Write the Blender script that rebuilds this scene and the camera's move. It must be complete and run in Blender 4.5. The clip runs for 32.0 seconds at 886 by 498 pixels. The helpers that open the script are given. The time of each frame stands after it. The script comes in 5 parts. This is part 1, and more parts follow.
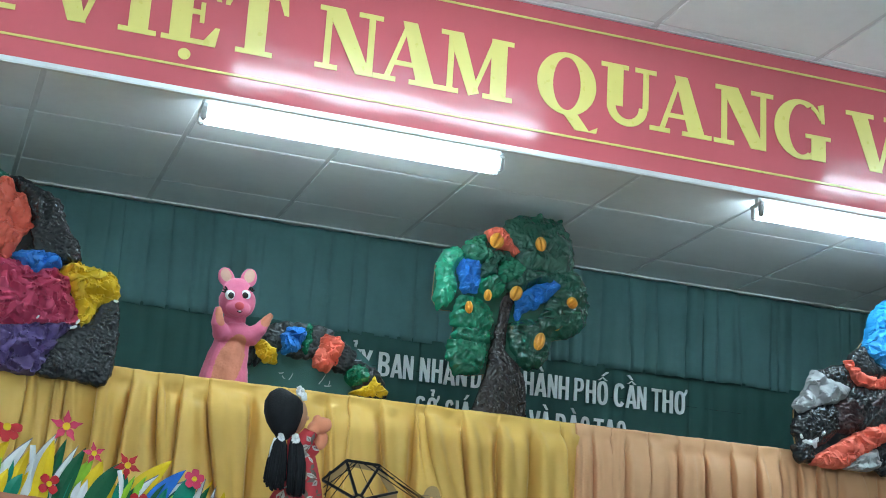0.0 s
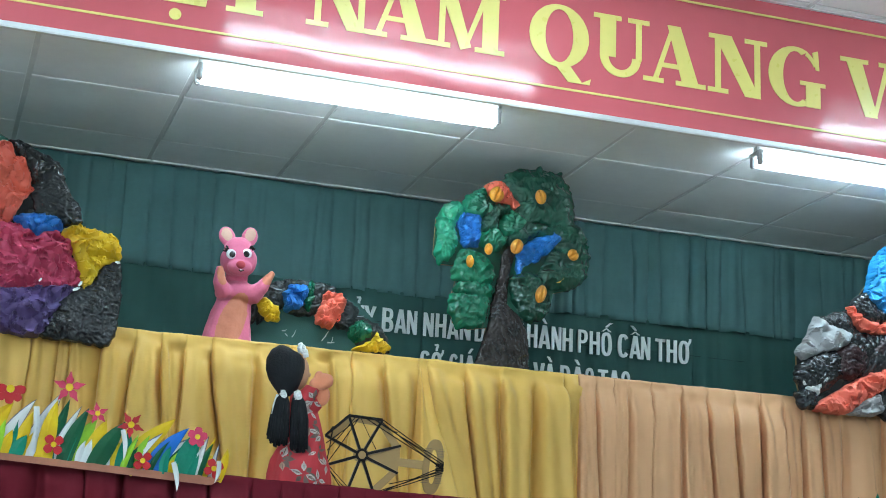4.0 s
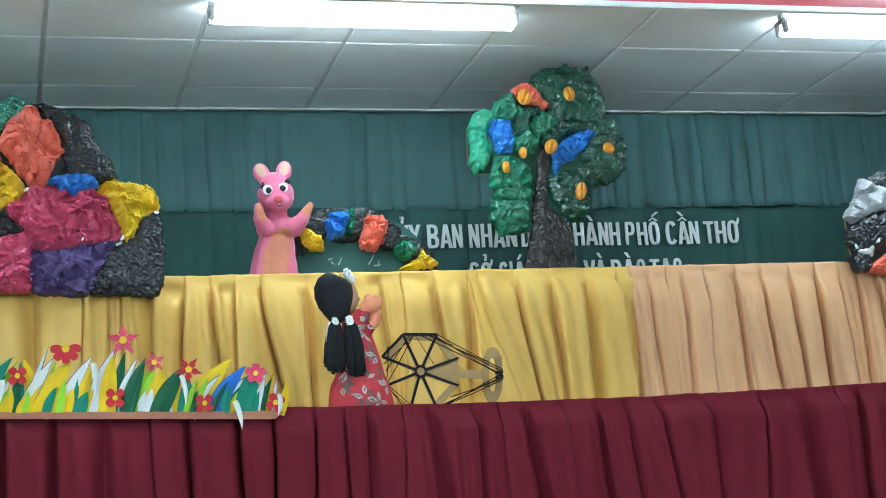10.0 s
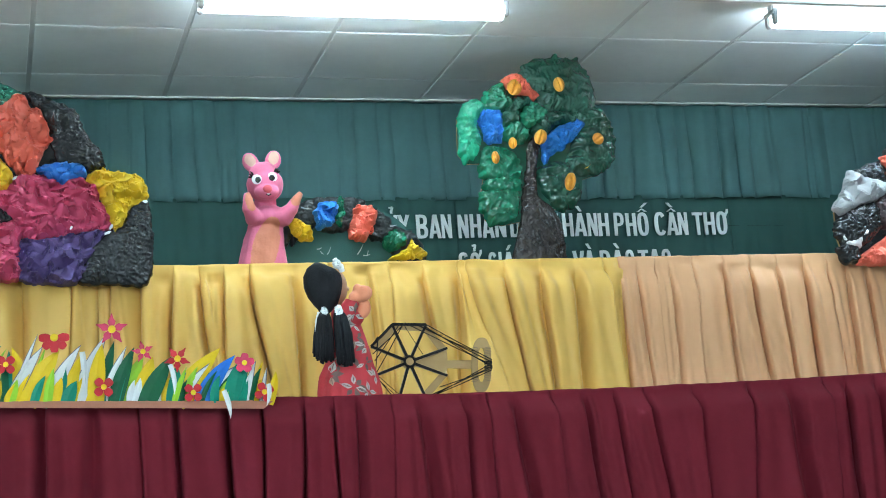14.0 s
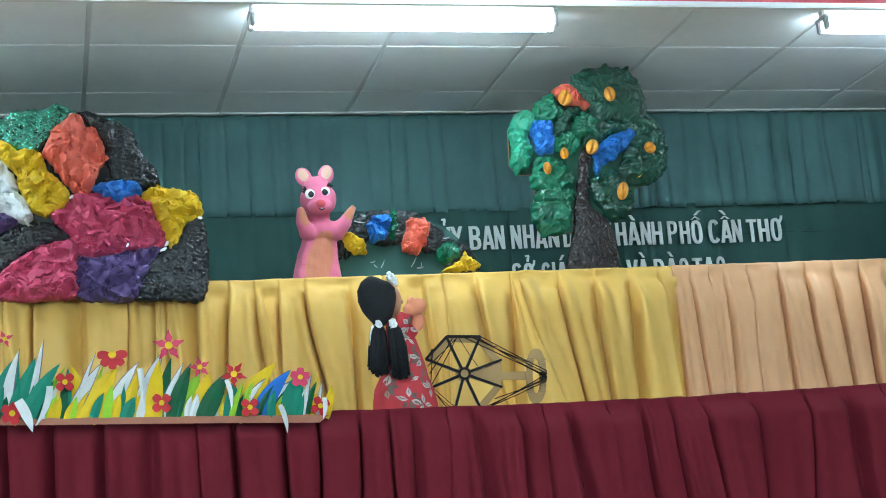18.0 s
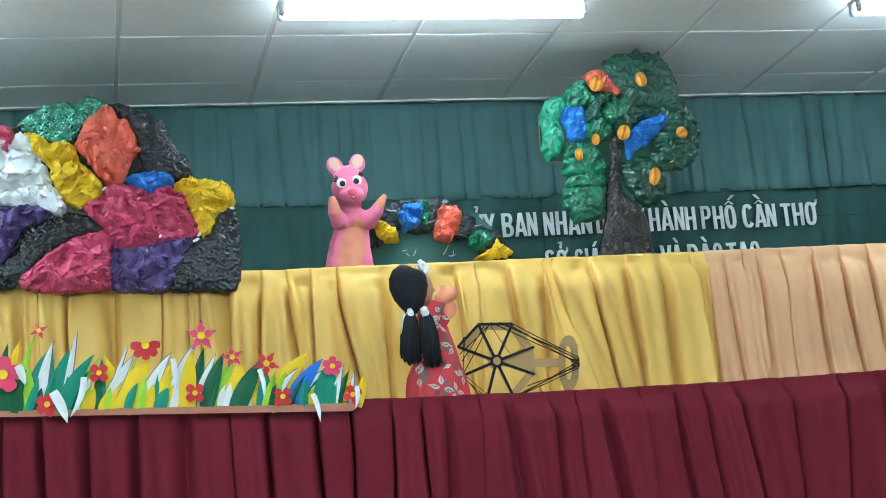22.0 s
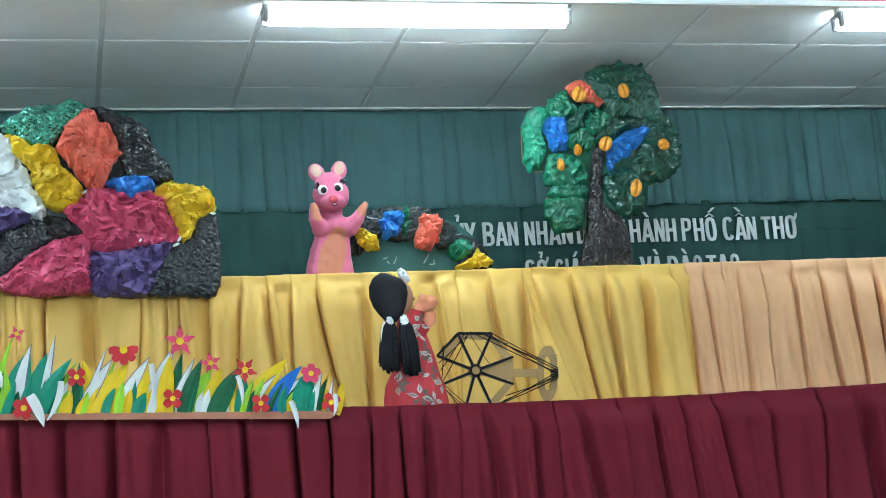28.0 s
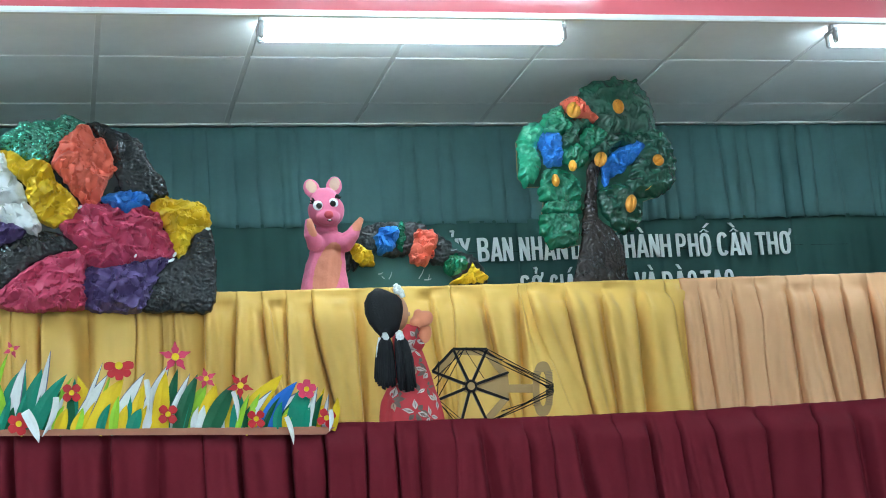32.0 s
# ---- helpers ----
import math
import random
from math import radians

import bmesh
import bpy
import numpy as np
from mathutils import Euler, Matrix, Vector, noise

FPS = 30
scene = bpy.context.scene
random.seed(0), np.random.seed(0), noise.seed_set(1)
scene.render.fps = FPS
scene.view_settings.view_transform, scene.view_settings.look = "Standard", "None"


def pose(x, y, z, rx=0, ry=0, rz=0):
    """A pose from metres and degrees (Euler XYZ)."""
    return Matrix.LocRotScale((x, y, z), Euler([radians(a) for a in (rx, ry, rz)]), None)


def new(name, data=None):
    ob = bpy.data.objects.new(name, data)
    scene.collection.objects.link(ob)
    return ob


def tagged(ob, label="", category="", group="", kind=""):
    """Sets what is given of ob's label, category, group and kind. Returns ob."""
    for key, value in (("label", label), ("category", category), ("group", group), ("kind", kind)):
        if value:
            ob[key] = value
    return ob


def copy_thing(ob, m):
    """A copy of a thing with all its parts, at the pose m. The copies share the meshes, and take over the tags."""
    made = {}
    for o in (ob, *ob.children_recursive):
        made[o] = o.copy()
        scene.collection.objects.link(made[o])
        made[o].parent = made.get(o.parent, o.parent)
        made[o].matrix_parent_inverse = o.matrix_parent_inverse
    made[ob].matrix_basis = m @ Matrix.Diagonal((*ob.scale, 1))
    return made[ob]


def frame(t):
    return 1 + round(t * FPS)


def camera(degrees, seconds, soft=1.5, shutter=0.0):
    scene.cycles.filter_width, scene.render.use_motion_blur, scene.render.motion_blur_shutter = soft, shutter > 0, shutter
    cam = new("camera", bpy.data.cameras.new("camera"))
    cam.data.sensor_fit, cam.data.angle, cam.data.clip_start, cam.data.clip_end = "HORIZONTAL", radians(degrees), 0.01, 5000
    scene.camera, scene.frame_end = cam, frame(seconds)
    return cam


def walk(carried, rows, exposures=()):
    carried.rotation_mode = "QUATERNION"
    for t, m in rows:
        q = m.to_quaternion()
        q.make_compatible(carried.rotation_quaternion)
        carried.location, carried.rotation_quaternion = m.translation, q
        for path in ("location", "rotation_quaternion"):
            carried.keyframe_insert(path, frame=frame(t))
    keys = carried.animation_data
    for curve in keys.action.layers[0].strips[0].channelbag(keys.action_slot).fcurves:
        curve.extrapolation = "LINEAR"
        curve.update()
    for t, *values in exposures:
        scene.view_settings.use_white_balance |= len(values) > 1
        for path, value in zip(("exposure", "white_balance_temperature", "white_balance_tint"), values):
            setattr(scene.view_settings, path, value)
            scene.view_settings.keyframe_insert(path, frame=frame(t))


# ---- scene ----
from mathutils import geometry
from mathutils.bvhtree import BVHTree

# ---- camera and walk ----
cam = camera(31.29, 32.0, soft=0.95)
EYE = 1.25
ROWS = [
    (0, -0.0887, 0.0328, 0.0153, -18.467, 16.418, 3.480),
    (0.5, -0.0898, 0.0255, 0.0203, -18.419, 16.122, 3.536),
    (1, -0.0873, 0.0344, 0.0215, -18.386, 15.926, 3.384),
    (1.5, -0.0839, 0.0357, 0.0254, -18.355, 15.743, 3.209),
    (2, -0.0825, 0.0341, 0.0230, -18.347, 15.683, 3.117),
    (2.5, -0.0840, 0.0334, 0.0260, -18.414, 15.601, 3.053),
    (4.5, -0.0349, -0.0049, 0.0050, -17.794, 13.905, 1.611),
    (5, -0.0226, 0.0039, 0.0017, -17.716, 12.524, 0.080),
    (5.5, -0.0012, 0.0140, -0.0089, -17.480, 11.456, -1.385),
    (6, -0.0009, 0.0068, -0.0076, -17.155, 11.638, -2.047),
    (6.5, -0.0008, 0.0098, -0.0100, -17.009, 11.534, -2.409),
    (7, 0.0008, 0.0123, -0.0119, -16.880, 11.550, -2.479),
    (7.5, 0.0059, 0.0129, -0.0150, -16.637, 11.855, -2.524),
    (8, 0.0037, 0.0079, -0.0112, -16.411, 11.861, -2.714),
    (8.5, 0.0077, 0.0084, -0.0136, -16.182, 11.781, -3.162),
    (9, 0.0091, -0.0034, 0.0019, -16.003, 11.547, -3.793),
    (9.5, 0.0057, 0.0047, -0.0089, -16.046, 11.468, -4.239),
    (10, 0.0056, 0.0052, -0.0104, -16.111, 11.833, -4.373),
    (10.5, 0.0019, -0.0001, -0.0037, -16.248, 12.569, -4.272),
    (11, 0.0010, -0.0003, -0.0040, -16.427, 13.099, -4.192),
    (11.5, -0.0016, 0.0052, -0.0079, -16.600, 13.209, -4.202),
    (12, -0.0000, 0.0047, -0.0114, -16.664, 12.955, -4.272),
    (12.5, 0.0002, 0.0134, -0.0140, -16.697, 12.610, -4.344),
    (13, -0.0139, 0.0267, -0.0134, -16.804, 12.238, -4.237),
    (13.5, -0.0004, 0.0111, -0.0156, -16.468, 11.789, -4.364),
    (14, 0.0011, 0.0090, -0.0116, -16.532, 11.463, -4.272),
    (14.5, 0.0122, 0.0047, -0.0102, -16.855, 11.438, -4.139),
    (16.5, 0.0023, 0.0032, -0.0145, -15.592, 11.208, -4.438),
    (17, 0.0013, -0.0001, -0.0117, -15.323, 11.515, -4.516),
    (17.5, 0.0011, -0.0011, -0.0087, -15.047, 11.655, -4.573),
    (18, 0.0023, -0.0084, -0.0047, -14.553, 11.950, -4.738),
    (18.5, 0.0080, -0.0099, 0.0010, -14.143, 12.454, -5.006),
    (19, 0.0127, -0.0118, 0.0033, -13.936, 12.833, -5.434),
    (19.5, 0.0227, -0.0131, 0.0028, -13.688, 13.042, -5.691),
    (20, 0.0220, -0.0130, 0.0015, -13.431, 12.960, -5.954),
    (20.5, 0.0285, -0.0143, 0.0035, -13.198, 12.733, -6.127),
    (21, 0.0280, -0.0147, 0.0031, -13.023, 12.244, -5.975),
    (21.5, 0.0275, -0.0133, -0.0049, -13.011, 11.681, -5.538),
    (22, 0.0244, -0.0149, -0.0036, -13.127, 11.595, -5.042),
    (22.5, 0.0314, -0.0159, 0.0043, -13.285, 12.027, -4.693),
    (23, 0.0227, -0.0393, 0.0149, -13.656, 12.228, -4.560),
    (23.5, 0.0256, -0.0149, 0.0021, -14.151, 12.069, -4.884),
    (24, 0.0246, -0.0041, -0.0037, -14.558, 11.717, -5.088),
    (24.5, 0.0238, -0.0007, 0.0023, -14.606, 11.680, -5.235),
    (25, 0.0221, -0.0033, -0.0026, -14.555, 11.788, -5.369),
    (25.5, 0.0231, -0.0110, 0.0034, -14.415, 11.649, -5.313),
    (27.5, 0.0240, -0.0121, 0.0043, -13.970, 11.689, -4.353),
    (28, 0.0244, -0.0137, 0.0041, -13.871, 11.779, -4.348),
    (28.5, 0.0204, -0.0141, 0.0034, -13.897, 11.625, -4.340),
    (29, 0.0174, -0.0143, 0.0008, -14.148, 11.480, -4.406),
    (29.5, 0.0170, -0.0153, 0.0044, -14.301, 11.681, -4.451),
    (30, 0.0147, -0.0167, 0.0059, -14.292, 12.049, -4.346),
    (30.5, 0.0176, -0.0153, 0.0221, -14.245, 12.188, -3.881),
    (31, 0.0154, -0.0153, 0.0054, -14.244, 12.495, -4.183),
    (31.5, 0.0155, -0.0148, 0.0050, -14.175, 12.472, -4.348),
    (32, 0.0170, -0.0158, 0.0056, -14.155, 12.306, -4.399),
]
walk(cam, [(t, pose(x, y, EYE + z, 90 + pitch, 0, yaw) @ pose(0, 0, 0, 0, 0, roll)) for t, x, y, z, yaw, pitch, roll in ROWS],
     exposures=[(0.0, -0.22), (2.5, -0.21), (5.0, 0.04), (6.0, 0.16), (7.0, 0.34), (8.0, 0.18), (10.0, 0.20), (11.0, 0.07), (12.0, 0.07), (13.0, 0.08), (14.0, 0.26),
                (17.0, 0.26), (18.0, 0.15), (19.0, 0.02), (20.0, 0.02), (21.0, 0.10), (22.0, 0.32), (23.0, 0.07), (25.0, 0.26), (28.0, 0.22), (29.0, 0.22), (30.0, 0.13), (31.0, 0.05), (32.0, 0.10)])

# ---- world ----
world = bpy.data.worlds.new("world")
world.use_nodes = True
world.node_tree.nodes["Background"].inputs["Color"].default_value = (0.5, 0.55, 0.6, 1)
world.node_tree.nodes["Background"].inputs["Strength"].default_value = 0.02
scene.world = world
TUBE_LIGHT = 25.5

# ---- materials ----
M = {}


def mat(key, color, rough=0.6, vary=0.12, scale=8.0, bump=0.0, bump_scale=60.0, metal=0.0, spec=0.5, sheen=0.0,
        coat=0.0, coat_rough=0.1, spread=0.0, emit=0.0, crease=0.0, crease_scale=40.0, alpha=1.0, trans=0.0, rvar=0.08):
    """A procedural surface: two scales of colour variation, fine relief and optional creases."""
    m = bpy.data.materials.new(key)
    m.use_nodes = True
    nt = m.node_tree
    b = nt.nodes["Principled BSDF"]
    N = nt.nodes.new
    L = nt.links.new
    co = N("ShaderNodeTexCoord")
    n1 = N("ShaderNodeTexNoise")
    n1.inputs["Scale"].default_value = scale
    n1.inputs["Detail"].default_value = 5
    L(co.outputs["Object"], n1.inputs["Vector"])
    n2 = N("ShaderNodeTexNoise")
    n2.inputs["Scale"].default_value = scale * 9
    n2.inputs["Detail"].default_value = 3
    L(co.outputs["Object"], n2.inputs["Vector"])
    mix = N("ShaderNodeMath")
    mix.operation = "MULTIPLY_ADD"
    L(n2.outputs["Fac"], mix.inputs[0])
    mix.inputs[1].default_value = 0.35
    L(n1.outputs["Fac"], mix.inputs[2])
    info = N("ShaderNodeObjectInfo")
    add = N("ShaderNodeMath")
    add.operation = "MULTIPLY_ADD"
    L(info.outputs["Random"], add.inputs[0])
    add.inputs[1].default_value = spread
    L(mix.outputs[0], add.inputs[2])
    ramp = N("ShaderNodeMapRange")
    ramp.inputs["From Min"].default_value = 0.35
    ramp.inputs["From Max"].default_value = 1.0 + spread
    ramp.inputs["To Min"].default_value = 1 - vary
    ramp.inputs["To Max"].default_value = 1 + vary
    L(add.outputs[0], ramp.inputs["Value"])
    mul = N("ShaderNodeVectorMath")
    mul.operation = "SCALE"
    mul.inputs[0].default_value = color[:3]
    L(ramp.outputs["Result"], mul.inputs["Scale"])
    L(mul.outputs["Vector"], b.inputs["Base Color"])
    rr = N("ShaderNodeMapRange")
    rr.inputs["To Min"].default_value = max(0.02, rough - rvar)
    rr.inputs["To Max"].default_value = min(1.0, rough + rvar)
    L(n2.outputs["Fac"], rr.inputs["Value"])
    L(rr.outputs["Result"], b.inputs["Roughness"])
    b.inputs["Metallic"].default_value = metal
    b.inputs["Specular IOR Level"].default_value = spec
    b.inputs["Sheen Weight"].default_value = sheen
    b.inputs["Coat Weight"].default_value = coat
    b.inputs["Coat Roughness"].default_value = coat_rough
    b.inputs["Alpha"].default_value = alpha
    b.inputs["Transmission Weight"].default_value = trans
    if emit:
        b.inputs["Emission Color"].default_value = (*color[:3], 1)
        b.inputs["Emission Strength"].default_value = emit
    last = None
    if bump:
        nb = N("ShaderNodeTexNoise")
        nb.inputs["Scale"].default_value = bump_scale
        nb.inputs["Detail"].default_value = 4
        L(co.outputs["Object"], nb.inputs["Vector"])
        bp = N("ShaderNodeBump")
        bp.inputs["Strength"].default_value = bump
        bp.inputs["Distance"].default_value = 0.01
        L(nb.outputs["Fac"], bp.inputs["Height"])
        last = bp
    if crease:
        warp = N("ShaderNodeMixRGB")
        warp.inputs["Fac"].default_value = 0.08
        L(co.outputs["Object"], warp.inputs["Color1"])
        L(n1.outputs["Color"], warp.inputs["Color2"])
        vo = N("ShaderNodeTexVoronoi")
        vo.feature = "DISTANCE_TO_EDGE"
        vo.inputs["Scale"].default_value = crease_scale
        L(warp.outputs["Color"], vo.inputs["Vector"])
        bp = N("ShaderNodeBump")
        bp.inputs["Strength"].default_value = crease
        bp.inputs["Distance"].default_value = 0.012
        L(vo.outputs["Distance"], bp.inputs["Height"])
        if last:
            L(last.outputs["Normal"], bp.inputs["Normal"])
        last = bp
    if last:
        L(last.outputs["Normal"], b.inputs["Normal"])
    M[key] = m
    return m


mat("tile", (0.86, 0.88, 0.88), 0.85, 0.06, 3.0, bump=0.10, bump_scale=220)
mat("tee", (0.74, 0.75, 0.75), 0.7, 0.08, 6.0)
mat("plaster", (0.74, 0.75, 0.72), 0.8, 0.08, 2.0, bump=0.05)
mat("floor_tile", (0.70, 0.69, 0.66), 0.35, 0.08, 2.0)
mat("stage_wood", (0.16, 0.09, 0.05), 0.5, 0.2, 5.0)
# lighter, greyer green than the curtain: lamp-glare haze is mixed into this colour
mat("valance", (0.076, 0.182, 0.182), 0.75, 0.16, 5.0, bump=0.12, bump_scale=300)
mat("curtain", (0.026, 0.096, 0.084), 0.8, 0.16, 5.0, bump=0.12, bump_scale=300)
mat("white_trim", (0.80, 0.80, 0.78), 0.5, 0.05, 10.0)
mat("letter", (0.92, 0.94, 0.93), 0.35, 0.06, 12.0)
mat("banner", (0.54, 0.104, 0.124), 0.10, 0.06, 2.0, bump=0.12, bump_scale=5.0, spec=0.4, coat=0.15, coat_rough=0.02, rvar=0.02)
mat("banner_yellow", (0.68, 0.57, 0.16), 0.30, 0.05, 4.0, bump=0.10, bump_scale=4.0, coat=0.3, coat_rough=0.08)
mat("alu", (0.72, 0.74, 0.76), 0.32, 0.06, 20.0, metal=0.6)
mat("lamp_body", (0.82, 0.83, 0.82), 0.4, 0.04, 10.0)
mat("lamp_cap", (0.46, 0.46, 0.46), 0.5, 0.1, 30.0)
mat("tube", (0.77, 1.0, 1.12), 0.3, 0.0, emit=TUBE_LIGHT)
mat("satin", (0.745, 0.447, 0.114), 0.38, 0.05, 2.0, spec=0.20, rvar=0.01, sheen=0.08)
mat("peach", (0.735, 0.393, 0.204), 0.44, 0.05, 2.0, spec=0.2, rvar=0.01, sheen=0.06)
mat("red_cloth", (0.120, 0.0105, 0.0185), 0.85, 0.12, 4.0, bump=0.14, bump_scale=350, spec=0.08)
for key, col in (("pgreen", (0.03, 0.20, 0.12)), ("pcoral", (0.86, 0.165, 0.105)), ("pyellow", (0.80, 0.51, 0.02)),
                 ("pwhite", (0.80, 0.82, 0.83)), ("ppurple", (0.105, 0.066, 0.20)), ("pmagenta", (0.58, 0.066, 0.142)),
                 ("pblue", (0.02, 0.20, 0.62)), ("psky", (0.02, 0.30, 0.66))):
    mat(key, col, 0.5, 0.10, 9.0, bump=0.04, bump_scale=160, spread=0.2)
mat("pmint", (0.03, 0.27, 0.175), 0.10, 0.5, 30.0, bump=0.2, bump_scale=75, spread=0.1, metal=0.65, coat=1.0, coat_rough=0.06, spec=0.9)
mat("pblack", (0.016, 0.019, 0.022), 0.20, 0.4, 12.0, bump=0.10, bump_scale=180, spec=0.6)
mat("arch_film", (0.012, 0.016, 0.017), 0.30, 0.4, 16.0, bump=0.1, bump_scale=120, spec=0.5)
mat("pgrey", (0.36, 0.365, 0.375), 0.34, 0.15, 12.0, bump=0.1, bump_scale=120)
mat("pmaroon", (0.035, 0.012, 0.014), 0.3, 0.2, 12.0, bump=0.1, bump_scale=120)
mat("ptree", (0.010, 0.185, 0.095), 0.15, 0.25, 12.0, bump=0.08, bump_scale=120, spread=0.4, coat=0.4, coat_rough=0.1)
mat("ptreelight", (0.015, 0.30, 0.16), 0.20, 0.2, 12.0, bump=0.12, bump_scale=120, coat=0.4, coat_rough=0.1)
mat("ptreedark", (0.008, 0.085, 0.050), 0.2, 0.25, 12.0, bump=0.08, bump_scale=120, spread=0.3, coat=0.4, coat_rough=0.1)
mat("ptrunk", (0.022, 0.015, 0.013), 0.2, 0.4, 14.0, bump=0.15, bump_scale=130, spec=0.5)
mat("orange", (0.80, 0.34, 0.03), 0.4, 0.35, 22.0, bump=0.25, bump_scale=120)
mat("card", (0.335, 0.20, 0.078), 0.75, 0.1, 9.0, bump=0.06)
mat("strip", (0.31, 0.105, 0.055), 0.6, 0.2, 16.0, bump=0.1)
mat("tape", (0.012, 0.010, 0.010), 0.6, 0.15, 20.0, spec=0.12)
mat("pigpink", (0.68, 0.150, 0.255), 0.9, 0.08, 12.0, bump=0.14, bump_scale=520, sheen=0.15)
mat("pigpale", (0.60, 0.205, 0.120), 0.9, 0.05, 12.0, bump=0.10, bump_scale=520, sheen=0.15)
mat("pigear", (0.60, 0.36, 0.27), 0.9, 0.07, 12.0, bump=0.25, bump_scale=520, sheen=0.15)
mat("pignose", (0.62, 0.08, 0.10), 0.8, 0.08, 12.0, bump=0.2, bump_scale=260)
mat("eye_white", (0.85, 0.86, 0.86), 0.25, 0.0)
mat("eye_black", (0.01, 0.01, 0.01), 0.2, 0.0)
mat("yarn", (0.010, 0.011, 0.014), 0.8, 0.4, 20.0, bump=0.2, bump_scale=160, spec=0.25)
mat("skin", (0.70, 0.24, 0.13), 0.85, 0.06, 12.0, bump=0.2, bump_scale=260, sheen=0.1)
mat("face", (0.50, 0.27, 0.17), 0.85, 0.06, 12.0, bump=0.2, bump_scale=260)
mat("lace", (0.80, 0.81, 0.82), 0.8, 0.1, 20.0, bump=0.6, bump_scale=140)
for key, col in (("gteal", (0.002, 0.17, 0.105)), ("ggreen", (0.002, 0.075, 0.028)), ("glime", (0.24, 0.46, 0.025)),
                 ("gyellow", (0.62, 0.40, 0.008)), ("gwhite", (0.56, 0.56, 0.56)), ("gblue", (0.01, 0.11, 0.42)),
                 ("golive", (0.46, 0.31, 0.02)), ("fred", (0.40, 0.012, 0.018)), ("fpink", (0.52, 0.032, 0.085))):
    mat(key, col, 0.30, 0.16, 14.0, bump=0.22, bump_scale=28, spread=0.3, spec=0.16)
mat("goutline", (0.10, 0.10, 0.16), 0.6, 0.2, 14.0)


mat("floral", (0.44, 0.022, 0.032), 0.75, 0.16, 12.0, bump=0.18, bump_scale=220)
mat("leaf_print", (0.46, 0.41, 0.38), 0.75, 0.55, 26.0, bump=0.1, bump_scale=220)
mat("leaf_dark", (0.13, 0.085, 0.07), 0.8, 0.4, 30.0)
mat("leaf_tan", (0.30, 0.20, 0.14), 0.8, 0.5, 26.0)


# ---- builders ----
def part(name, bm, material, parent=None, label="", smooth=False):
    """Links a bmesh as one mesh object, under a thing or a part if one is given."""
    me = bpy.data.meshes.new(name)
    bmesh.ops.recalc_face_normals(bm, faces=bm.faces)
    if smooth:
        for f in bm.faces:
            f.smooth = True
    bm.to_mesh(me)
    bm.free()
    for m in (material if isinstance(material, (list, tuple)) else [material]):
        me.materials.append(m)
    ob = new(name, me)
    if parent:
        ob.parent = parent
    if label:
        ob["label"] = label
    return ob


def thing(name, label, category, group="", loc=(0, 0, 0)):
    e = new(name)
    e.location = loc
    return tagged(e, label, category, group)


def box(bm, x0, x1, y0, y1, z0, z1, bevel=0.0):
    m = Matrix.LocRotScale(((x0 + x1) / 2, (y0 + y1) / 2, (z0 + z1) / 2), None, (x1 - x0, y1 - y0, z1 - z0))
    r = bmesh.ops.create_cube(bm, size=1, matrix=m)
    if bevel:
        edges = list({e for v in r["verts"] for e in v.link_edges})
        bmesh.ops.bevel(bm, geom=edges, offset=bevel, segments=2, affect="EDGES")
    return r


def boxed(*a, bevel=0.0):
    bm = bmesh.new()
    box(bm, *a, bevel=bevel)
    return bm


def ball(bm, c, r, index=0, turn=(0, 0, 0), u=16, v=12):
    n = len(bm.faces)
    m = Matrix.LocRotScale(c, Euler([radians(a) for a in turn]), r)
    bmesh.ops.create_uvsphere(bm, u_segments=u, v_segments=v, radius=1, matrix=m)
    bm.faces.ensure_lookup_table()
    for f in bm.faces[n:]:
        f.material_index = index
        f.smooth = True


def tube(bm, pts, radii, index=0, sides=12, flat=1.0, cap=True, ripple=0.0, waves=7):
    """A tube through pts with a radius at each; flat squeezes it along y."""
    n = len(bm.faces)
    pts = [Vector(p) for p in pts]
    rings = []
    for i, p in enumerate(pts):
        d = (pts[min(i + 1, len(pts) - 1)] - pts[max(i - 1, 0)]).normalized()
        side = d.cross(Vector((0, 1, 0)))
        side = side.normalized() if side.length > 1e-3 else Vector((1, 0, 0))
        out = side.cross(d).normalized()
        ring = []
        for k in range(sides):
            a = 2 * math.pi * k / sides
            q = radii[i] * (1 + ripple * math.sin(waves * a + i * 0.3))
            ring.append(bm.verts.new(p + side * math.cos(a) * q + out * math.sin(a) * q * flat))
        rings.append(ring)
    for a, b in zip(rings, rings[1:]):
        for k in range(sides):
            bm.faces.new((a[k], a[(k + 1) % sides], b[(k + 1) % sides], b[k]))
    if cap:
        bm.faces.new(rings[0])
        bm.faces.new(rings[-1])
    bm.faces.ensure_lookup_table()
    for f in bm.faces[n:]:
        f.material_index = index
        f.smooth = True


def closed_curve(pts, n):
    """n points on a smooth closed curve through pts."""
    k = len(pts)
    out = []
    for i in range(n):
        s = i * k / n
        j, u = int(s), s - int(s)
        p0, p1, p2, p3 = (Vector(pts[(j + q) % k]) for q in (-1, 0, 1, 2))
        q = 0.5 * (2 * p1 + (p2 - p0) * u + (2 * p0 - 5 * p1 + 4 * p2 - p3) * u * u + (3 * p1 - p0 - 3 * p2 + p3) * u ** 3)
        out.append(p1.lerp(p2, u).lerp(q, 0.75))
    return out


SEED = [0]


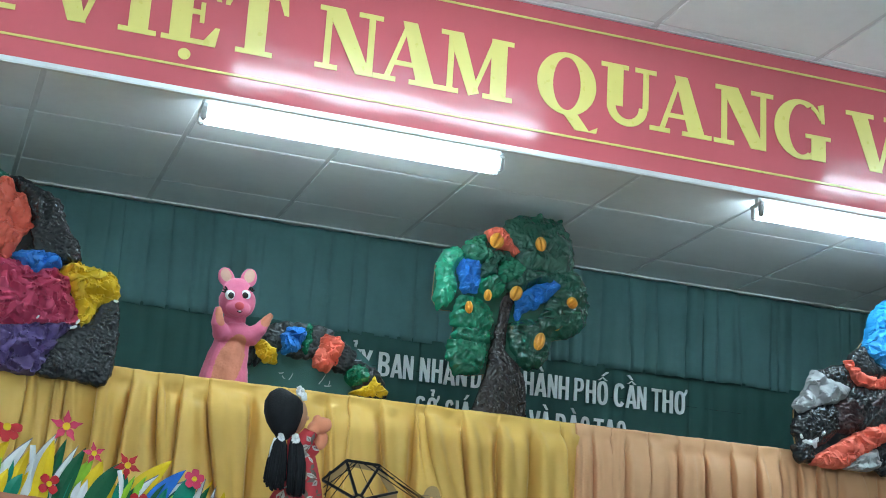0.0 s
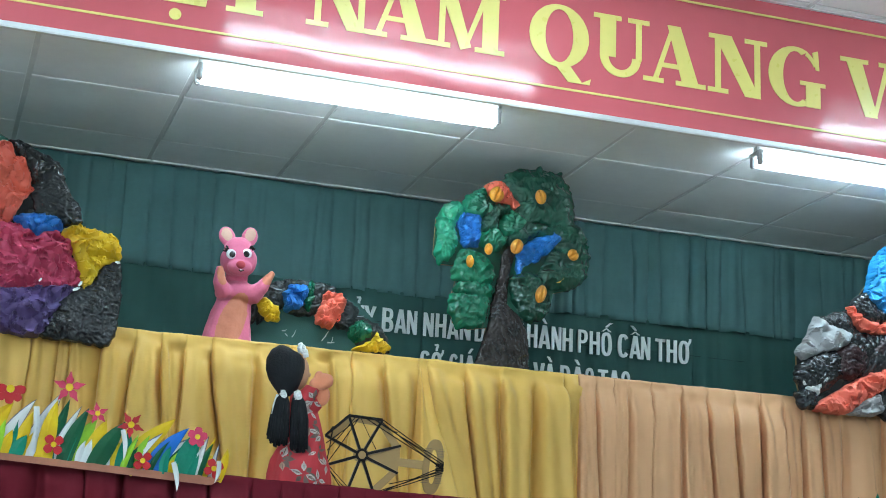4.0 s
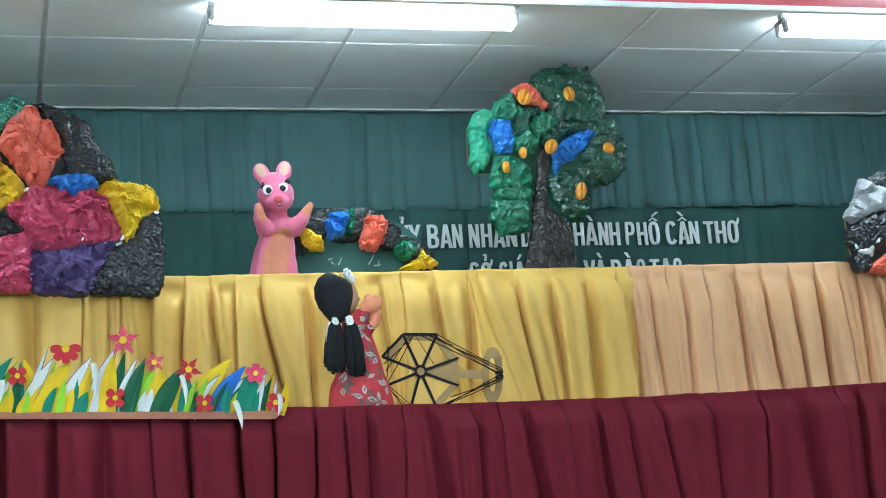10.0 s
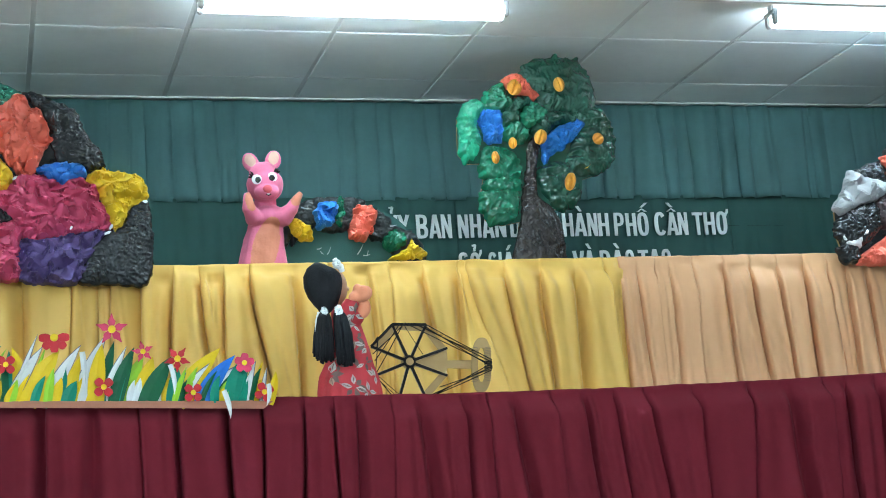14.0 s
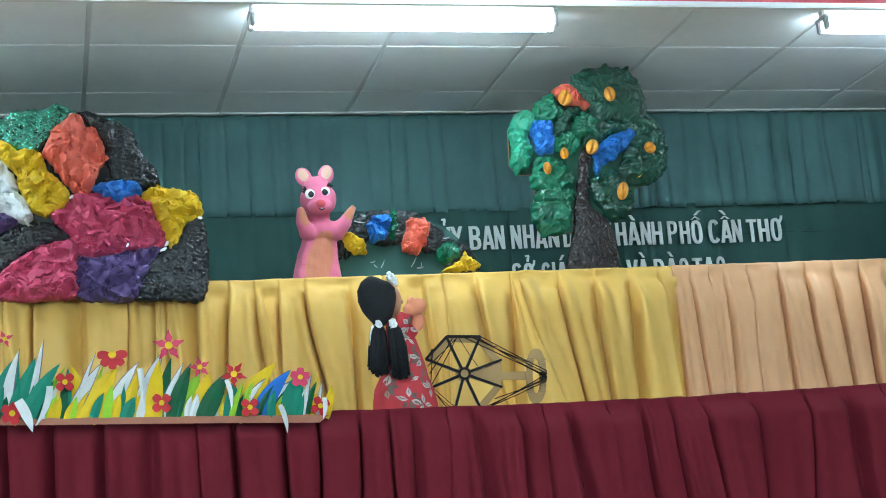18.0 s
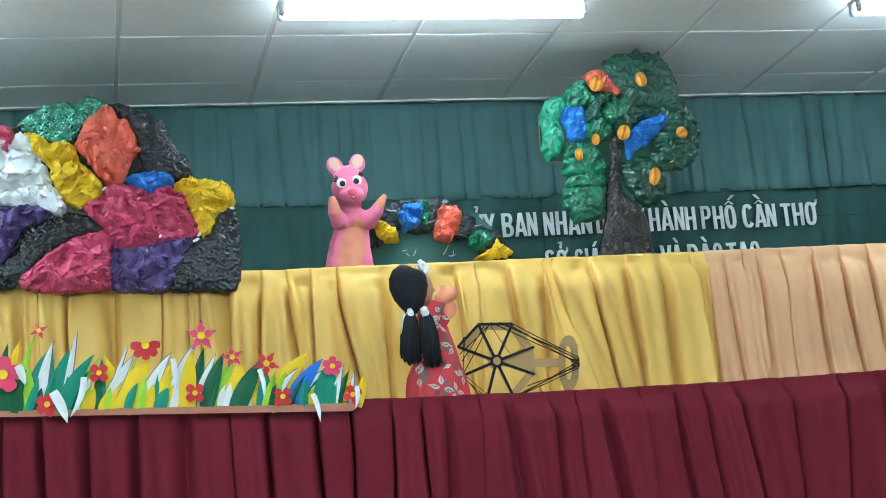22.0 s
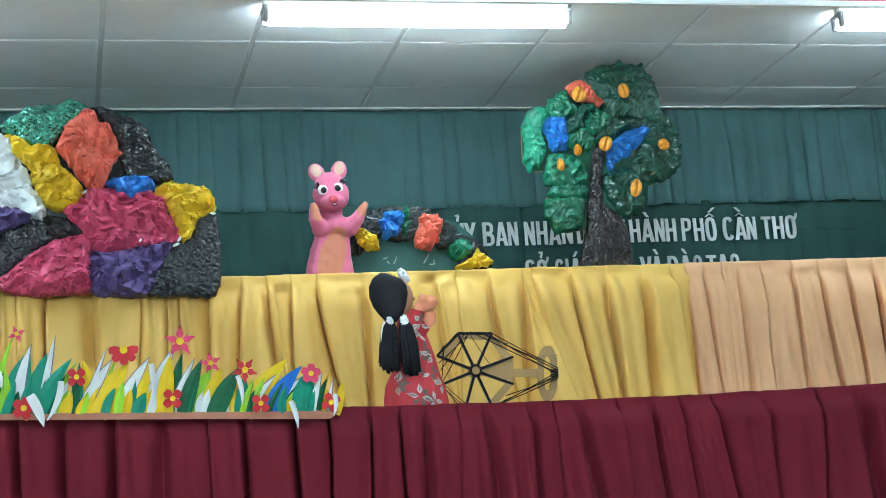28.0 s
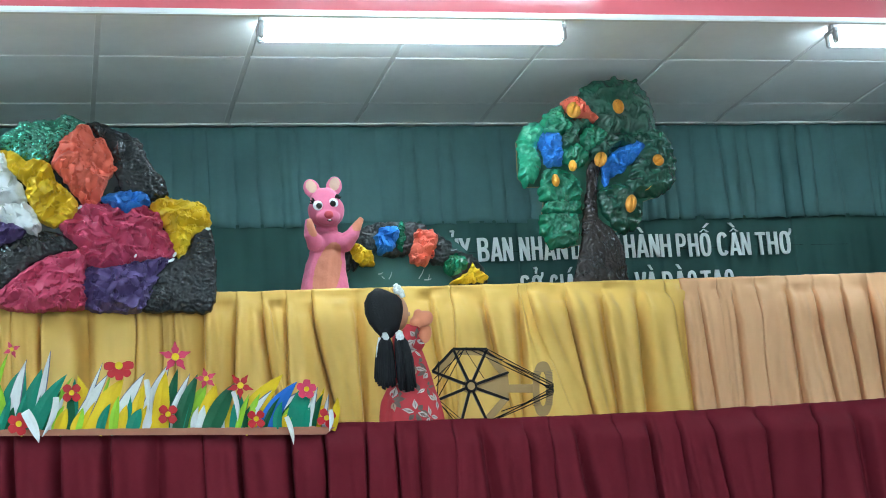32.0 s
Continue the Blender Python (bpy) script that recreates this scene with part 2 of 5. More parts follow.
def facets(x, z, size, seed):
    """Height of a sheet folded along a triangle lattice, with a random height at each node."""
    a, b = x / size - z / size * 0.5774, z / size * 1.1547
    i, j = math.floor(a), math.floor(b)
    u, v = a - i, b - j

    def h(p, q):
        return noise.cell((p + 0.5, q + 0.5, seed + 0.5)) * 0.5

    if u + v < 1:
        return h(i, j) * (1 - u - v) + h(i + 1, j) * u + h(i, j + 1) * v
    return h(i + 1, j + 1) * (u + v - 1) + h(i + 1, j) * (1 - v) + h(i, j + 1) * (1 - u)



def crumple(x, z, size, seed, tilt=0.75, round_off=0.5):
    """Height of crumpled paper: tilted cushions that meet in sharp valleys."""
    _, near = noise.voronoi((x / size, z / size, seed * 3.7))
    best = -9.0
    for s in near:
        dx, dz = x / size - s.x, z / size - s.y
        g = noise.cell_vector((s.x * 57.3 + 0.1, s.y * 57.3 + 0.2, seed + 0.5))
        best = max(best, 0.22 * g.z + tilt * ((g.x - 0.5) * 2 * dx + (g.y - 0.5) * 2 * dz) - round_off * (dx * dx + dz * dz))
    return best * size


def ease(t):
    t = min(1.0, max(0.0, t))
    return t * t * (3 - 2 * t)


def patch(parent, name, material, outline, bulge, depth=0.0, rough=1.0):
    """A sheet of crumpled paper or film fixed to the board at its rim and puffed up between; (x, z) outline."""
    SEED[0] += 1
    rnd = random.Random(SEED[0])
    area = abs(sum(a[0] * b[1] - b[0] * a[1] for a, b in zip(outline, outline[1:] + outline[:1]))) / 2
    size = math.sqrt(area)
    paper = name in ("paper_patch", "paper_flower", "film_patch")
    step = max(0.0030, min(0.0052 if paper else 0.0044, size / 26))
    span = sum((Vector(a) - Vector(b)).length for a, b in zip(outline, outline[1:] + outline[:1]))
    n = max(40, int(span / step))
    rim = closed_curve(outline, n)
    c = sum(rim, Vector((0, 0))) / n
    spare = {"paper_flower": 0.0, "crown_patch": 0.001}.get(name, 0.007)
    rim = [c + (p - c) * (1 + (spare + 0.011 * noise.noise((p.x * 45, p.y * 45, SEED[0]))) / max(0.03, (p - c).length)) for p in rim]
    turn = rnd.uniform(0, math.pi)
    ct, st = math.cos(turn), math.sin(turn)
    flat = 0.55 if material.name in ("pwhite", "pgrey") else 1.0
    depth += 0.014 if name == "paper_flower" else 0.0
    cell = max(0.022, min(0.044, size * 0.36)) * (1.6 if flat < 1 else 0.55 if name == "film_patch" else 1.0)

    def height(x, z):
        """Paper: flat facets that meet in sharp creases. Film: fine rounded wrinkles."""
        wx = x + 0.020 * noise.noise((x * 15, z * 15, SEED[0]))
        wz = z + 0.020 * noise.noise((x * 15, z * 15, SEED[0] + 50))
        u, v = wx * ct - wz * st, wx * st + wz * ct
        if paper:
            if name == "paper_flower":
                return 1.05 * crumple(u * 1.25, v, cell, SEED[0], 1.1, 0.3) + 0.25 * crumple(wx + 0.3, wz * 1.2, cell * 0.42, SEED[0] + 3, 1.15, 0.15)
            f1 = facets(u, v * 0.75, cell, SEED[0]) * cell * 0.95
            f2 = facets(v + 0.3, u * 0.8, cell * 0.5, SEED[0] + 3) * cell * 0.60
            return flat * (f1 + f2 + 0.85 * crumple(u * 1.3, v * 0.9, cell * 0.9, SEED[0], 1.1, 0.25))
        r1 = 1 - 2.4 * abs(noise.noise((u * 26, v * 13, SEED[0])))
        r2 = 1 - 2.4 * abs(noise.noise((v * 72, u * 32, SEED[0] + 7)))
        r3 = 1 - 2.4 * abs(noise.noise((u * 135 + 3, v * 75, SEED[0] + 9)))
        if name == "crown_patch":
            return 0.012 * r1 + 0.0076 * r2 + 0.0030 * r3
        return 0.005 * r1 + 0.0060 * r2 + (0.0070 if name == "foil_patch" else 0.0036) * r3

    # scattered inner points, joined to the rim by a triangulation
    ring = np.array([(p.x, p.y) for p in rim])
    after = np.roll(ring, -1, axis=0)
    lo, hi = ring.min(axis=0), ring.max(axis=0)
    pts = [Vector(p) for p in ring]
    row, z = 0, lo[1]
    while z < hi[1]:
        x = lo[0] + (row % 2) * step * 0.5
        while x < hi[0]:
            px, pz = x + rnd.uniform(-0.3, 0.3) * step, z + rnd.uniform(-0.3, 0.3) * step
            over = (ring[:, 1] > pz) != (after[:, 1] > pz)
            if np.count_nonzero(over) and np.count_nonzero(px < ring[over, 0] + (pz - ring[over, 1]) * (after[over, 0] - ring[over, 0]) / (after[over, 1] - ring[over, 1])) % 2:
                if np.min((ring[:, 0] - px) ** 2 + (ring[:, 1] - pz) ** 2) > (0.6 * step) ** 2:
                    pts.append(Vector((px, pz)))
            x += step
        row, z = row + 1, z + step * 0.87
    got = geometry.delaunay_2d_cdt(pts, [(i, (i + 1) % n) for i in range(n)], [], 1, 1e-6)
    bm = bmesh.new()
    vs = []
    for p, origin in zip(got[0], got[3]):
        if origin and min(origin) < n:
            vs.append(bm.verts.new((p.x, 0.004 - depth * 0.5, p.y)))
            continue
        d = math.sqrt(np.min((ring[:, 0] - p.x) ** 2 + (ring[:, 1] - p.y) ** 2))
        puff = (0.022 if name == "paper_patch" else 0.013) + 0.42 * bulge * ease(d / (0.22 * size)) + 0.10 * bulge * ease(d / (0.5 * size))
        y = -depth - puff - rough * height(p.x, p.y) * min(1, 0.25 + d / 0.016)
        vs.append(bm.verts.new((p.x, min(y, -depth * 0.5 + 0.003), p.y)))
    for f in got[2]:
        bm.faces.new([vs[k] for k in f])
    ob = part(name, bm, material, parent, smooth=True)
    if paper:
        ob.data.set_sharp_from_angle(angle=radians(22))
    return ob


def melt(bm, voxel, soft=6):
    """Joins overlapping closed shapes into one skin and softens it."""
    me = bpy.data.meshes.new("skin")
    bm.to_mesh(me)
    bm.free()
    ob = bpy.data.objects.new("skin", me)
    scene.collection.objects.link(ob)
    mod = ob.modifiers.new("skin", "REMESH")
    mod.mode, mod.voxel_size = "VOXEL", voxel
    mod = ob.modifiers.new("soft", "SMOOTH")
    mod.factor, mod.iterations = 0.5, soft
    got = bpy.data.meshes.new_from_object(ob.evaluated_get(bpy.context.evaluated_depsgraph_get()))
    bpy.data.objects.remove(ob)
    out = bmesh.new()
    out.from_mesh(got)
    bpy.data.meshes.remove(got)
    for f in out.faces:
        f.smooth, f.material_index = True, 0
    return out


def slab(outline, y0, y1, curve=0):
    """A flat cut-out of thickness y0..y1 in the upright plane."""
    pts = closed_curve(outline, curve) if curve else [Vector(p) for p in outline]
    bm = bmesh.new()
    a = [bm.verts.new((p[0], y0, p[1])) for p in pts]
    b = [bm.verts.new((p[0], y1, p[1])) for p in pts]
    bm.faces.new(a)
    bm.faces.new(b[::-1])
    n = len(pts)
    for i in range(n):
        bm.faces.new((a[i], a[(i + 1) % n], b[(i + 1) % n], b[i]))
    return bm


def drape(name, material, x0, x1, ztop, zbot, y, creases, label, category, depth=0.03, power=0.6, knife=0.0, seed=1, wide=(0.09, 0.19),
          step=0.008, rows=40, top_wave=0.004, hem_wave=0.0, over=0.05, grow=0.4, fine=0.006, cut=0.8, lean=0.5):
    """Hanging cloth, in sewn panels, with folds between the creases (place, slant, depth); it turns back over its support at the top."""
    rnd = random.Random(seed)
    cs = sorted(creases)
    while cs[0][0] > x0:
        cs.insert(0, (cs[0][0] - rnd.uniform(*wide), rnd.uniform(-0.05, 0.08), rnd.uniform(0.6, 1.2)))
    while cs[-1][0] < x1:
        cs.append((cs[-1][0] + rnd.uniform(*wide), rnd.uniform(-0.05, 0.08), rnd.uniform(0.6, 1.2)))
    k = len(cs)
    pw = [power * rnd.uniform(0.8, 1.25) for _ in cs]
    flip = [rnd.random() < lean for _ in cs]
    nx = int((x1 - x0) / step)
    h = ztop - zbot
    grid = []
    for r in range(-3, rows + 1):
        v = max(0, r / rows)
        cz = [c + s * v * h + 0.008 * noise.noise((c * 9, v * 3, seed)) for c, s, _ in cs]
        row, j = [], 0
        for i in range(nx + 1):
            x = x0 + (x1 - x0) * i / nx
            while j < k - 2 and x > cz[j + 1]:
                j += 1
            w = max(0.02, cz[j + 1] - cz[j])
            u = min(1, max(0, (x - cz[j]) / w))
            d = depth * (cs[j][2] * (1 - u) + cs[j + 1][2] * u) * ((1 - grow) + grow * min(1, v * h / 0.25)) * min(1, w / 0.09)
            bow = math.sin(math.pi * u) ** pw[j]
            lip = min(1, u * w / 0.014, (1 - u) * w / 0.014) ** 0.6
            saw = ((1 - 0.7 * u) if flip[j] else (0.3 + 0.7 * u)) * lip
            b = d * (bow * (1 - knife) + saw * knife)
            b += 0.16 * d * (1 - knife) * math.sin(math.pi * u * (2 + j % 3) + j + v * h * 3) * math.sin(math.pi * u)
            b += fine * noise.noise((x * 6, v * h * 5, seed + 9)) + 0.4 * fine * noise.noise((x * 19, v * h * 11, seed + 19))
            z = ztop - h * v + top_wave * (noise.noise((x * 7, 0, seed)) + 0.7 * noise.noise((x * 23, 0, seed))) * (1 - v) + hem_wave * noise.noise((x * 11, 0.3, seed)) * 2 * v
            yy = y - b
            if r < 0:
                yy = y - b * (1 + r / 3.0) + over * (-r / 3)
                z += 0.004 * math.sin(-r / 3 * math.pi)
            row.append((x, yy, z))
        grid.append(row)
    e = thing(name, label, category)
    edges = [0]
    for c, _, _ in cs:
        i = int((c - x0) / (x1 - x0) * nx)
        if i - edges[-1] > cut / step and nx - i > 0.3 * cut / step:
            edges.append(i)
    edges.append(nx)
    for i0, i1 in zip(edges, edges[1:]):
        bm = bmesh.new()
        vs = [[bm.verts.new(p) for p in row[i0:i1 + 1]] for row in grid]
        for a, b in zip(vs, vs[1:]):
            for i in range(i1 - i0):
                bm.faces.new((a[i], a[i + 1], b[i + 1], b[i])).smooth = True
        ob = part("cloth_panel", bm, material, e)
        sol = ob.modifiers.new("cloth", "SOLIDIFY")
        sol.thickness, sol.offset = 0.002, 1
    return e


PLEAT = (0.0, 0.025, 0.05, 0.075, 0.10, 0.135, 0.18, 0.23, 0.29, 0.36, 0.43, 0.50, 0.57, 0.64, 0.71, 0.77, 0.83, 0.88, 0.92, 0.96)


def pleated(material, x0, x1, ztop, zbot, y, creases, label, depth=0.05, wide=(0.08, 0.15), seed=1, rows=46, cuff=0.03, opening=0.3, lean=0.12, fan=0.010, wave=0.006, over=0.06, sag=(0, 1, 0), rise=0.0, pucker=0.0):
    """Cloth gathered in knife pleats: each flap laps over the next, lies flat at the top and opens downwards; creases are (place, slant, depth)."""
    rnd = random.Random(seed)
    cs = sorted(creases)
    while cs[0][0] - wide[1] > x0:
        cs.insert(0, (cs[0][0] - rnd.uniform(*wide), rnd.uniform(-0.05, 0.08), rnd.uniform(0.6, 1.2)))
    while cs[-1][0] + wide[1] < x1:
        cs.append((cs[-1][0] + rnd.uniform(*wide), rnd.uniform(-0.03, 0.08), rnd.uniform(0.6, 1.2)))
    cs = [(x0, 0.0, 0.8)] + cs + [(x1, 0.0, 0.8)]
    k, h = len(cs), ztop - zbot
    look_back = [rnd.random() < lean for _ in cs]
    band = [rnd.uniform(0.14, 0.36) for _ in cs]
    body = [rnd.uniform(0.10, 0.34) for _ in cs]
    folds = [(rnd.uniform(1.2, 2.4), rnd.uniform(0, 6.3), rnd.uniform(0.5, 1.2), rnd.uniform(-0.15, 0.15)) for _ in cs]
    fans = [[(rnd.uniform(0.08, 0.2), rnd.uniform(0.25, 0.8), rnd.uniform(0.08, 0.17), rnd.uniform(-0.5, 1.0), rnd.uniform(0.3, 1.2)) for _ in range(rnd.choice((2, 2, 3, 3)))] for _ in cs]
    grid = []
    for r in range(-3, rows + 1):
        g = h * max(0, r / rows) ** 1.35
        cz = [c + sl * ease(g / 0.9) * 0.78 + 0.007 * noise.noise((c * 9, g * 4, seed)) * (0 < n < k - 1) for n, (c, sl, _) in enumerate(cs)]
        for n in range(1, k):
            cz[n] = max(cz[n], cz[n - 1] + 0.028)
        row = []
        for n in range(k - 1):
            w = cz[n + 1] - cz[n]
            open_up = 0.10 + 0.90 * ease((g - cuff * (0.5 + 0.9 * (n * 0.618 % 1))) / opening)
            for q in PLEAT if n < k - 2 else PLEAT + (1.0,):
                u = 1 - q if look_back[n] else q
                lip = ease(u / 0.085)
                f = (1 - body[n] * u - (1 - body[n]) * ease((u - 1 + band[n]) / band[n])) * lip
                dep = depth * cs[n][2] * open_up * min(1.1, w / 0.11)
                b = dep * f
                for start, end, wf, amp, fade in fans[n]:
                    c = start + (end - start) * ease(g / 0.7)
                    e = (q - c) / wf
                    b += fan * amp * ease((g - cuff) / 0.05) * math.exp(-g / fade) * (math.exp(-e * e) - 0.4 * math.exp(-((e - 1.8) / 0.8) ** 2)) * ease(q / 0.12) * ease((1 - q) / 0.15)
                turns, phase, amp, drift = folds[n]
                b += wave * amp * min(1.2, w / 0.11) * ease((g - cuff) / 0.14) * math.sin(6.283 * turns * (q + drift * g) + phase) * ease(q / 0.14) * ease((1 - q) / 0.2)
                pinch = math.exp(-((g - cuff - 0.014) / 0.016) ** 2)
                b += 0.006 * pinch * (noise.noise((cs[n][0] * 40, q * 3, seed)) + 0.3)
                x = cz[n] + q * w
                b += pucker * math.exp(-((g - cuff - 0.025) / 0.035) ** 2) * noise.noise((x * 11 + g * 9, g * 22, seed + 3))
                b += 0.006 * noise.noise((x * 6, g * 5, seed + 9)) + 0.0025 * noise.noise((x * 17, g * 9, seed + 19))
                shift = (0.15 * dep + 0.002) * lip * (1 - ease(u / 0.30)) * (1 if look_back[n] else -1)
                z = ztop - g + 0.003 * (noise.noise((x * 7, 0, seed)) + 0.8 * noise.noise((x * 23, 0, seed))) * (1 - g / h)
                z += rise * max(0.0, 0.9 - x) * (1 - g / h)
                if sag[0] < x < sag[1]:
                    z -= sag[2] * math.sin(math.pi * (x - sag[0]) / (sag[1] - sag[0])) * (1 - g / h)
                yy = y - b - 0.012
                if r < 0:
                    yy += (b + 0.012) * (-r / 3) + over * (-r / 3)
                    z += 0.004 * math.sin(-r / 3 * math.pi)
                row.append((x + shift, yy, z))
        grid.append(row)
    e = thing("booth_drape", label, "drape")
    m = len(PLEAT)
    cuts, last = [0], cs[0][0]
    for n in range(1, k - 1):
        if cs[n][0] - last > 0.8:
            cuts.append(n * m)
            last = cs[n][0]
    cuts.append((k - 1) * m)
    for i0, i1 in zip(cuts, cuts[1:]):
        bm = bmesh.new()
        vs = [[bm.verts.new(p) for p in row[i0:i1 + 1]] for row in grid]
        for a, b in zip(vs, vs[1:]):
            for i in range(i1 - i0):
                bm.faces.new((a[i], a[i + 1], b[i + 1], b[i])).smooth = True
        ob = part("cloth_panel", bm, material, e)
        sol = ob.modifiers.new("cloth", "SOLIDIFY")
        sol.thickness, sol.offset = 0.0015, 1
    return e


# ---- structure ----
CEIL, BACK, FRONT, LEFT, RIGHT = 3.435, 7.05, -9.6, -5.2, 8.2
GX, GY = 0.797, 6.045
tagged(part("floor", boxed(LEFT - 0.2, RIGHT + 0.2, FRONT - 0.2, BACK + 0.2, -0.1, 0), M["floor_tile"]), "plain tiled hall floor", "floor", kind="structure")
for nm, a in (("wall_north", (LEFT - 0.2, RIGHT + 0.2, BACK, BACK + 0.2, 0, CEIL + 0.1)), ("wall_south", (LEFT - 0.2, RIGHT + 0.2, FRONT - 0.2, FRONT, 0, CEIL + 0.1)),
              ("wall_west", (LEFT - 0.2, LEFT, FRONT, BACK, 0, CEIL + 0.1)), ("wall_east", (RIGHT, RIGHT + 0.2, FRONT, BACK, 0, CEIL + 0.1))):
    tagged(part(nm, boxed(*a), M["plaster"]), "pale painted plaster wall of the hall", "wall", kind="structure")
tagged(part("stage", boxed(LEFT, RIGHT, 4.5, BACK, 0, 0.8), M["stage_wood"]), "raised stage platform under the draped puppet booths", "stage", kind="structure")


def ceiling():
    """Suspended ceiling: a grid of dropped tiles with open joints between them."""
    gap, drop = 0.010, 0.0038
    vs, fs, mi = [], [], []

    def quad(p, m):
        n = len(vs)
        vs.extend(p)
        fs.append((n, n + 1, n + 2, n + 3))
        mi.append(m)

    quad([(LEFT, FRONT, CEIL + drop), (LEFT, BACK, CEIL + drop), (RIGHT, BACK, CEIL + drop), (RIGHT, FRONT, CEIL + drop)], 1)
    rnd = random.Random(4)
    i0, i1 = int((LEFT - GX) / 0.6) - 1, int((RIGHT - GX) / 0.6) + 1
    j0, j1 = int((FRONT - GY) / 0.6) - 1, int((BACK - GY) / 0.6) + 1
    for i in range(i0, i1):
        for j in range(j0, j1):
            x0, x1 = max(LEFT, GX + i * 0.6 + gap), min(RIGHT, GX + (i + 1) * 0.6 - gap)
            y0, y1 = max(FRONT, GY + j * 0.6 + gap * 0.75), min(BACK, GY + (j + 1) * 0.6 - gap * 0.75)
            if x1 - x0 < 0.03 or y1 - y0 < 0.03:
                continue
            z = [CEIL + rnd.uniform(-0.0015, 0.0015) for _ in range(4)]
            c = [(x0, y0, z[0]), (x1, y0, z[1]), (x1, y1, z[2]), (x0, y1, z[3])]
            t = [(p[0], p[1], CEIL + drop) for p in c]
            e = 0.002
            b = [(x0 + e, y0 + e, z[0] - e), (x1 - e, y0 + e, z[1] - e), (x1 - e, y1 - e, z[2] - e), (x0 + e, y1 - e, z[3] - e)]
            quad(b, 0)
            for k in range(4):
                quad([c[k], c[(k + 1) % 4], b[(k + 1) % 4], b[k]], 0)
                quad([t[k], t[(k + 1) % 4], c[(k + 1) % 4], c[k]], 0)
    me = bpy.data.meshes.new("ceiling")
    me.from_pydata(vs, [], fs)
    me.materials.append(M["tile"])
    me.materials.append(M["tee"])
    me.polygons.foreach_set("material_index", mi)
    ob = new("ceiling", me)
    tagged(ob, "suspended ceiling of grey-white square tiles with recessed joints", "ceiling", kind="structure")
    top = part("ceiling_slab", boxed(LEFT, RIGHT, FRONT, BACK, CEIL + 0.012, CEIL + 0.1), M["plaster"])
    tagged(top, "plain slab above the suspended ceiling tiles", "ceiling", kind="structure")


ceiling()

# ---- ceiling lamps and unseen fill rows ----
def ceiling_lamp(x, y, first=None):
    if first:
        return copy_thing(first, pose(x, y, CEIL))
    e = thing("ceiling_lamp", "lit white fluorescent ceiling batten, shared by seen lamps and unseen fill lamps", "ceiling lamp", "fluorescent ceiling lamps", (x, y, CEIL))
    part("housing", boxed(0.0, 1.20, -0.022, 0.022, -0.036, -0.001, bevel=0.006), M["lamp_body"], e)
    for s in (-0.030, 0.030):
        bm = bmesh.new()
        tube(bm, [(0.022, s, -0.070), (1.178, s, -0.070)], [0.019, 0.019], sides=14)
        part("light_tube", bm, M["tube"], e, "glowing white tube")
    for q in (0.006, 1.194):
        bm = bmesh.new()
        box(bm, q - 0.012, q + 0.012, -0.045, 0.045, -0.050, -0.030, bevel=0.004)
        for s in (-0.030, 0.030):
            box(bm, q - 0.010, q + 0.010, s - 0.014, s + 0.014, -0.094, -0.042, bevel=0.005)
        part("end_holder", bm, M["lamp_cap"], e, "grey plastic tube holder")
    return e


# 5.60 and 3.42 are known lamps; the other rows are unseen, added for fill
LAMP_AND_FILL_ROWS = [5.60, 3.42, 2.15, 0.95, -0.25, -1.45, -2.65, -3.85, -6.25, -8.4]
first = None
for ly in LAMP_AND_FILL_ROWS:
    # unseen -3.935 column added, 3.145 left out of middle rows, to lift the left
    for lx in (-3.935, -1.575, 0.785, 3.145) if ly > 2 or ly < -3 else (-3.935, -1.575, 0.785):
        o = ceiling_lamp(lx, ly, first)
        first = first or o

# ---- backdrop curtain ----
rnd = random.Random(21)
folds = [(LEFT + 0.1 + 0.085 * i + rnd.uniform(-0.025, 0.025), rnd.uniform(-0.01, 0.01), rnd.uniform(0.3, 1.3)) for i in range(150)]
drape("backdrop_curtain", M["curtain"], LEFT + 0.05, RIGHT - 0.05, 2.957, 0.802, 6.976, folds, "dark green pleated backdrop curtain hanging behind the stage", "curtain",
      depth=0.016, power=0.6, seed=31, step=0.013, rows=24, over=0.0, cut=1.4)
folds = [(LEFT + 0.1 + 0.10 * i + rnd.uniform(-0.045, 0.045), rnd.uniform(-0.03, 0.03), rnd.uniform(0.2, 1.4) * (1.0 if i < 78 else 1.6)) for i in range(128)]
drape("valance", M["valance"], LEFT + 0.05, RIGHT - 0.05, 3.424, 2.945, 6.984, folds, "dark green gathered curtain valance under the ceiling", "valance",
      depth=0.026, power=0.42, knife=0.25, seed=32, step=0.006, rows=14, over=0.02, hem_wave=0.004, top_wave=0.005, cut=1.4)
e = thing("curtain_rail", "white curtain rail along the ceiling above the green curtain", "curtain rail")
x = LEFT + 0.05
while x < RIGHT - 1.3:
    w = rnd.uniform(0.5, 1.3)
    z = rnd.uniform(-0.001, 0.002)
    part("rail_piece", boxed(x, x + w - 0.006, 6.932, 6.948, 3.4235 + z, 3.4315, bevel=0.002), M["white_trim"], e)
    x += w

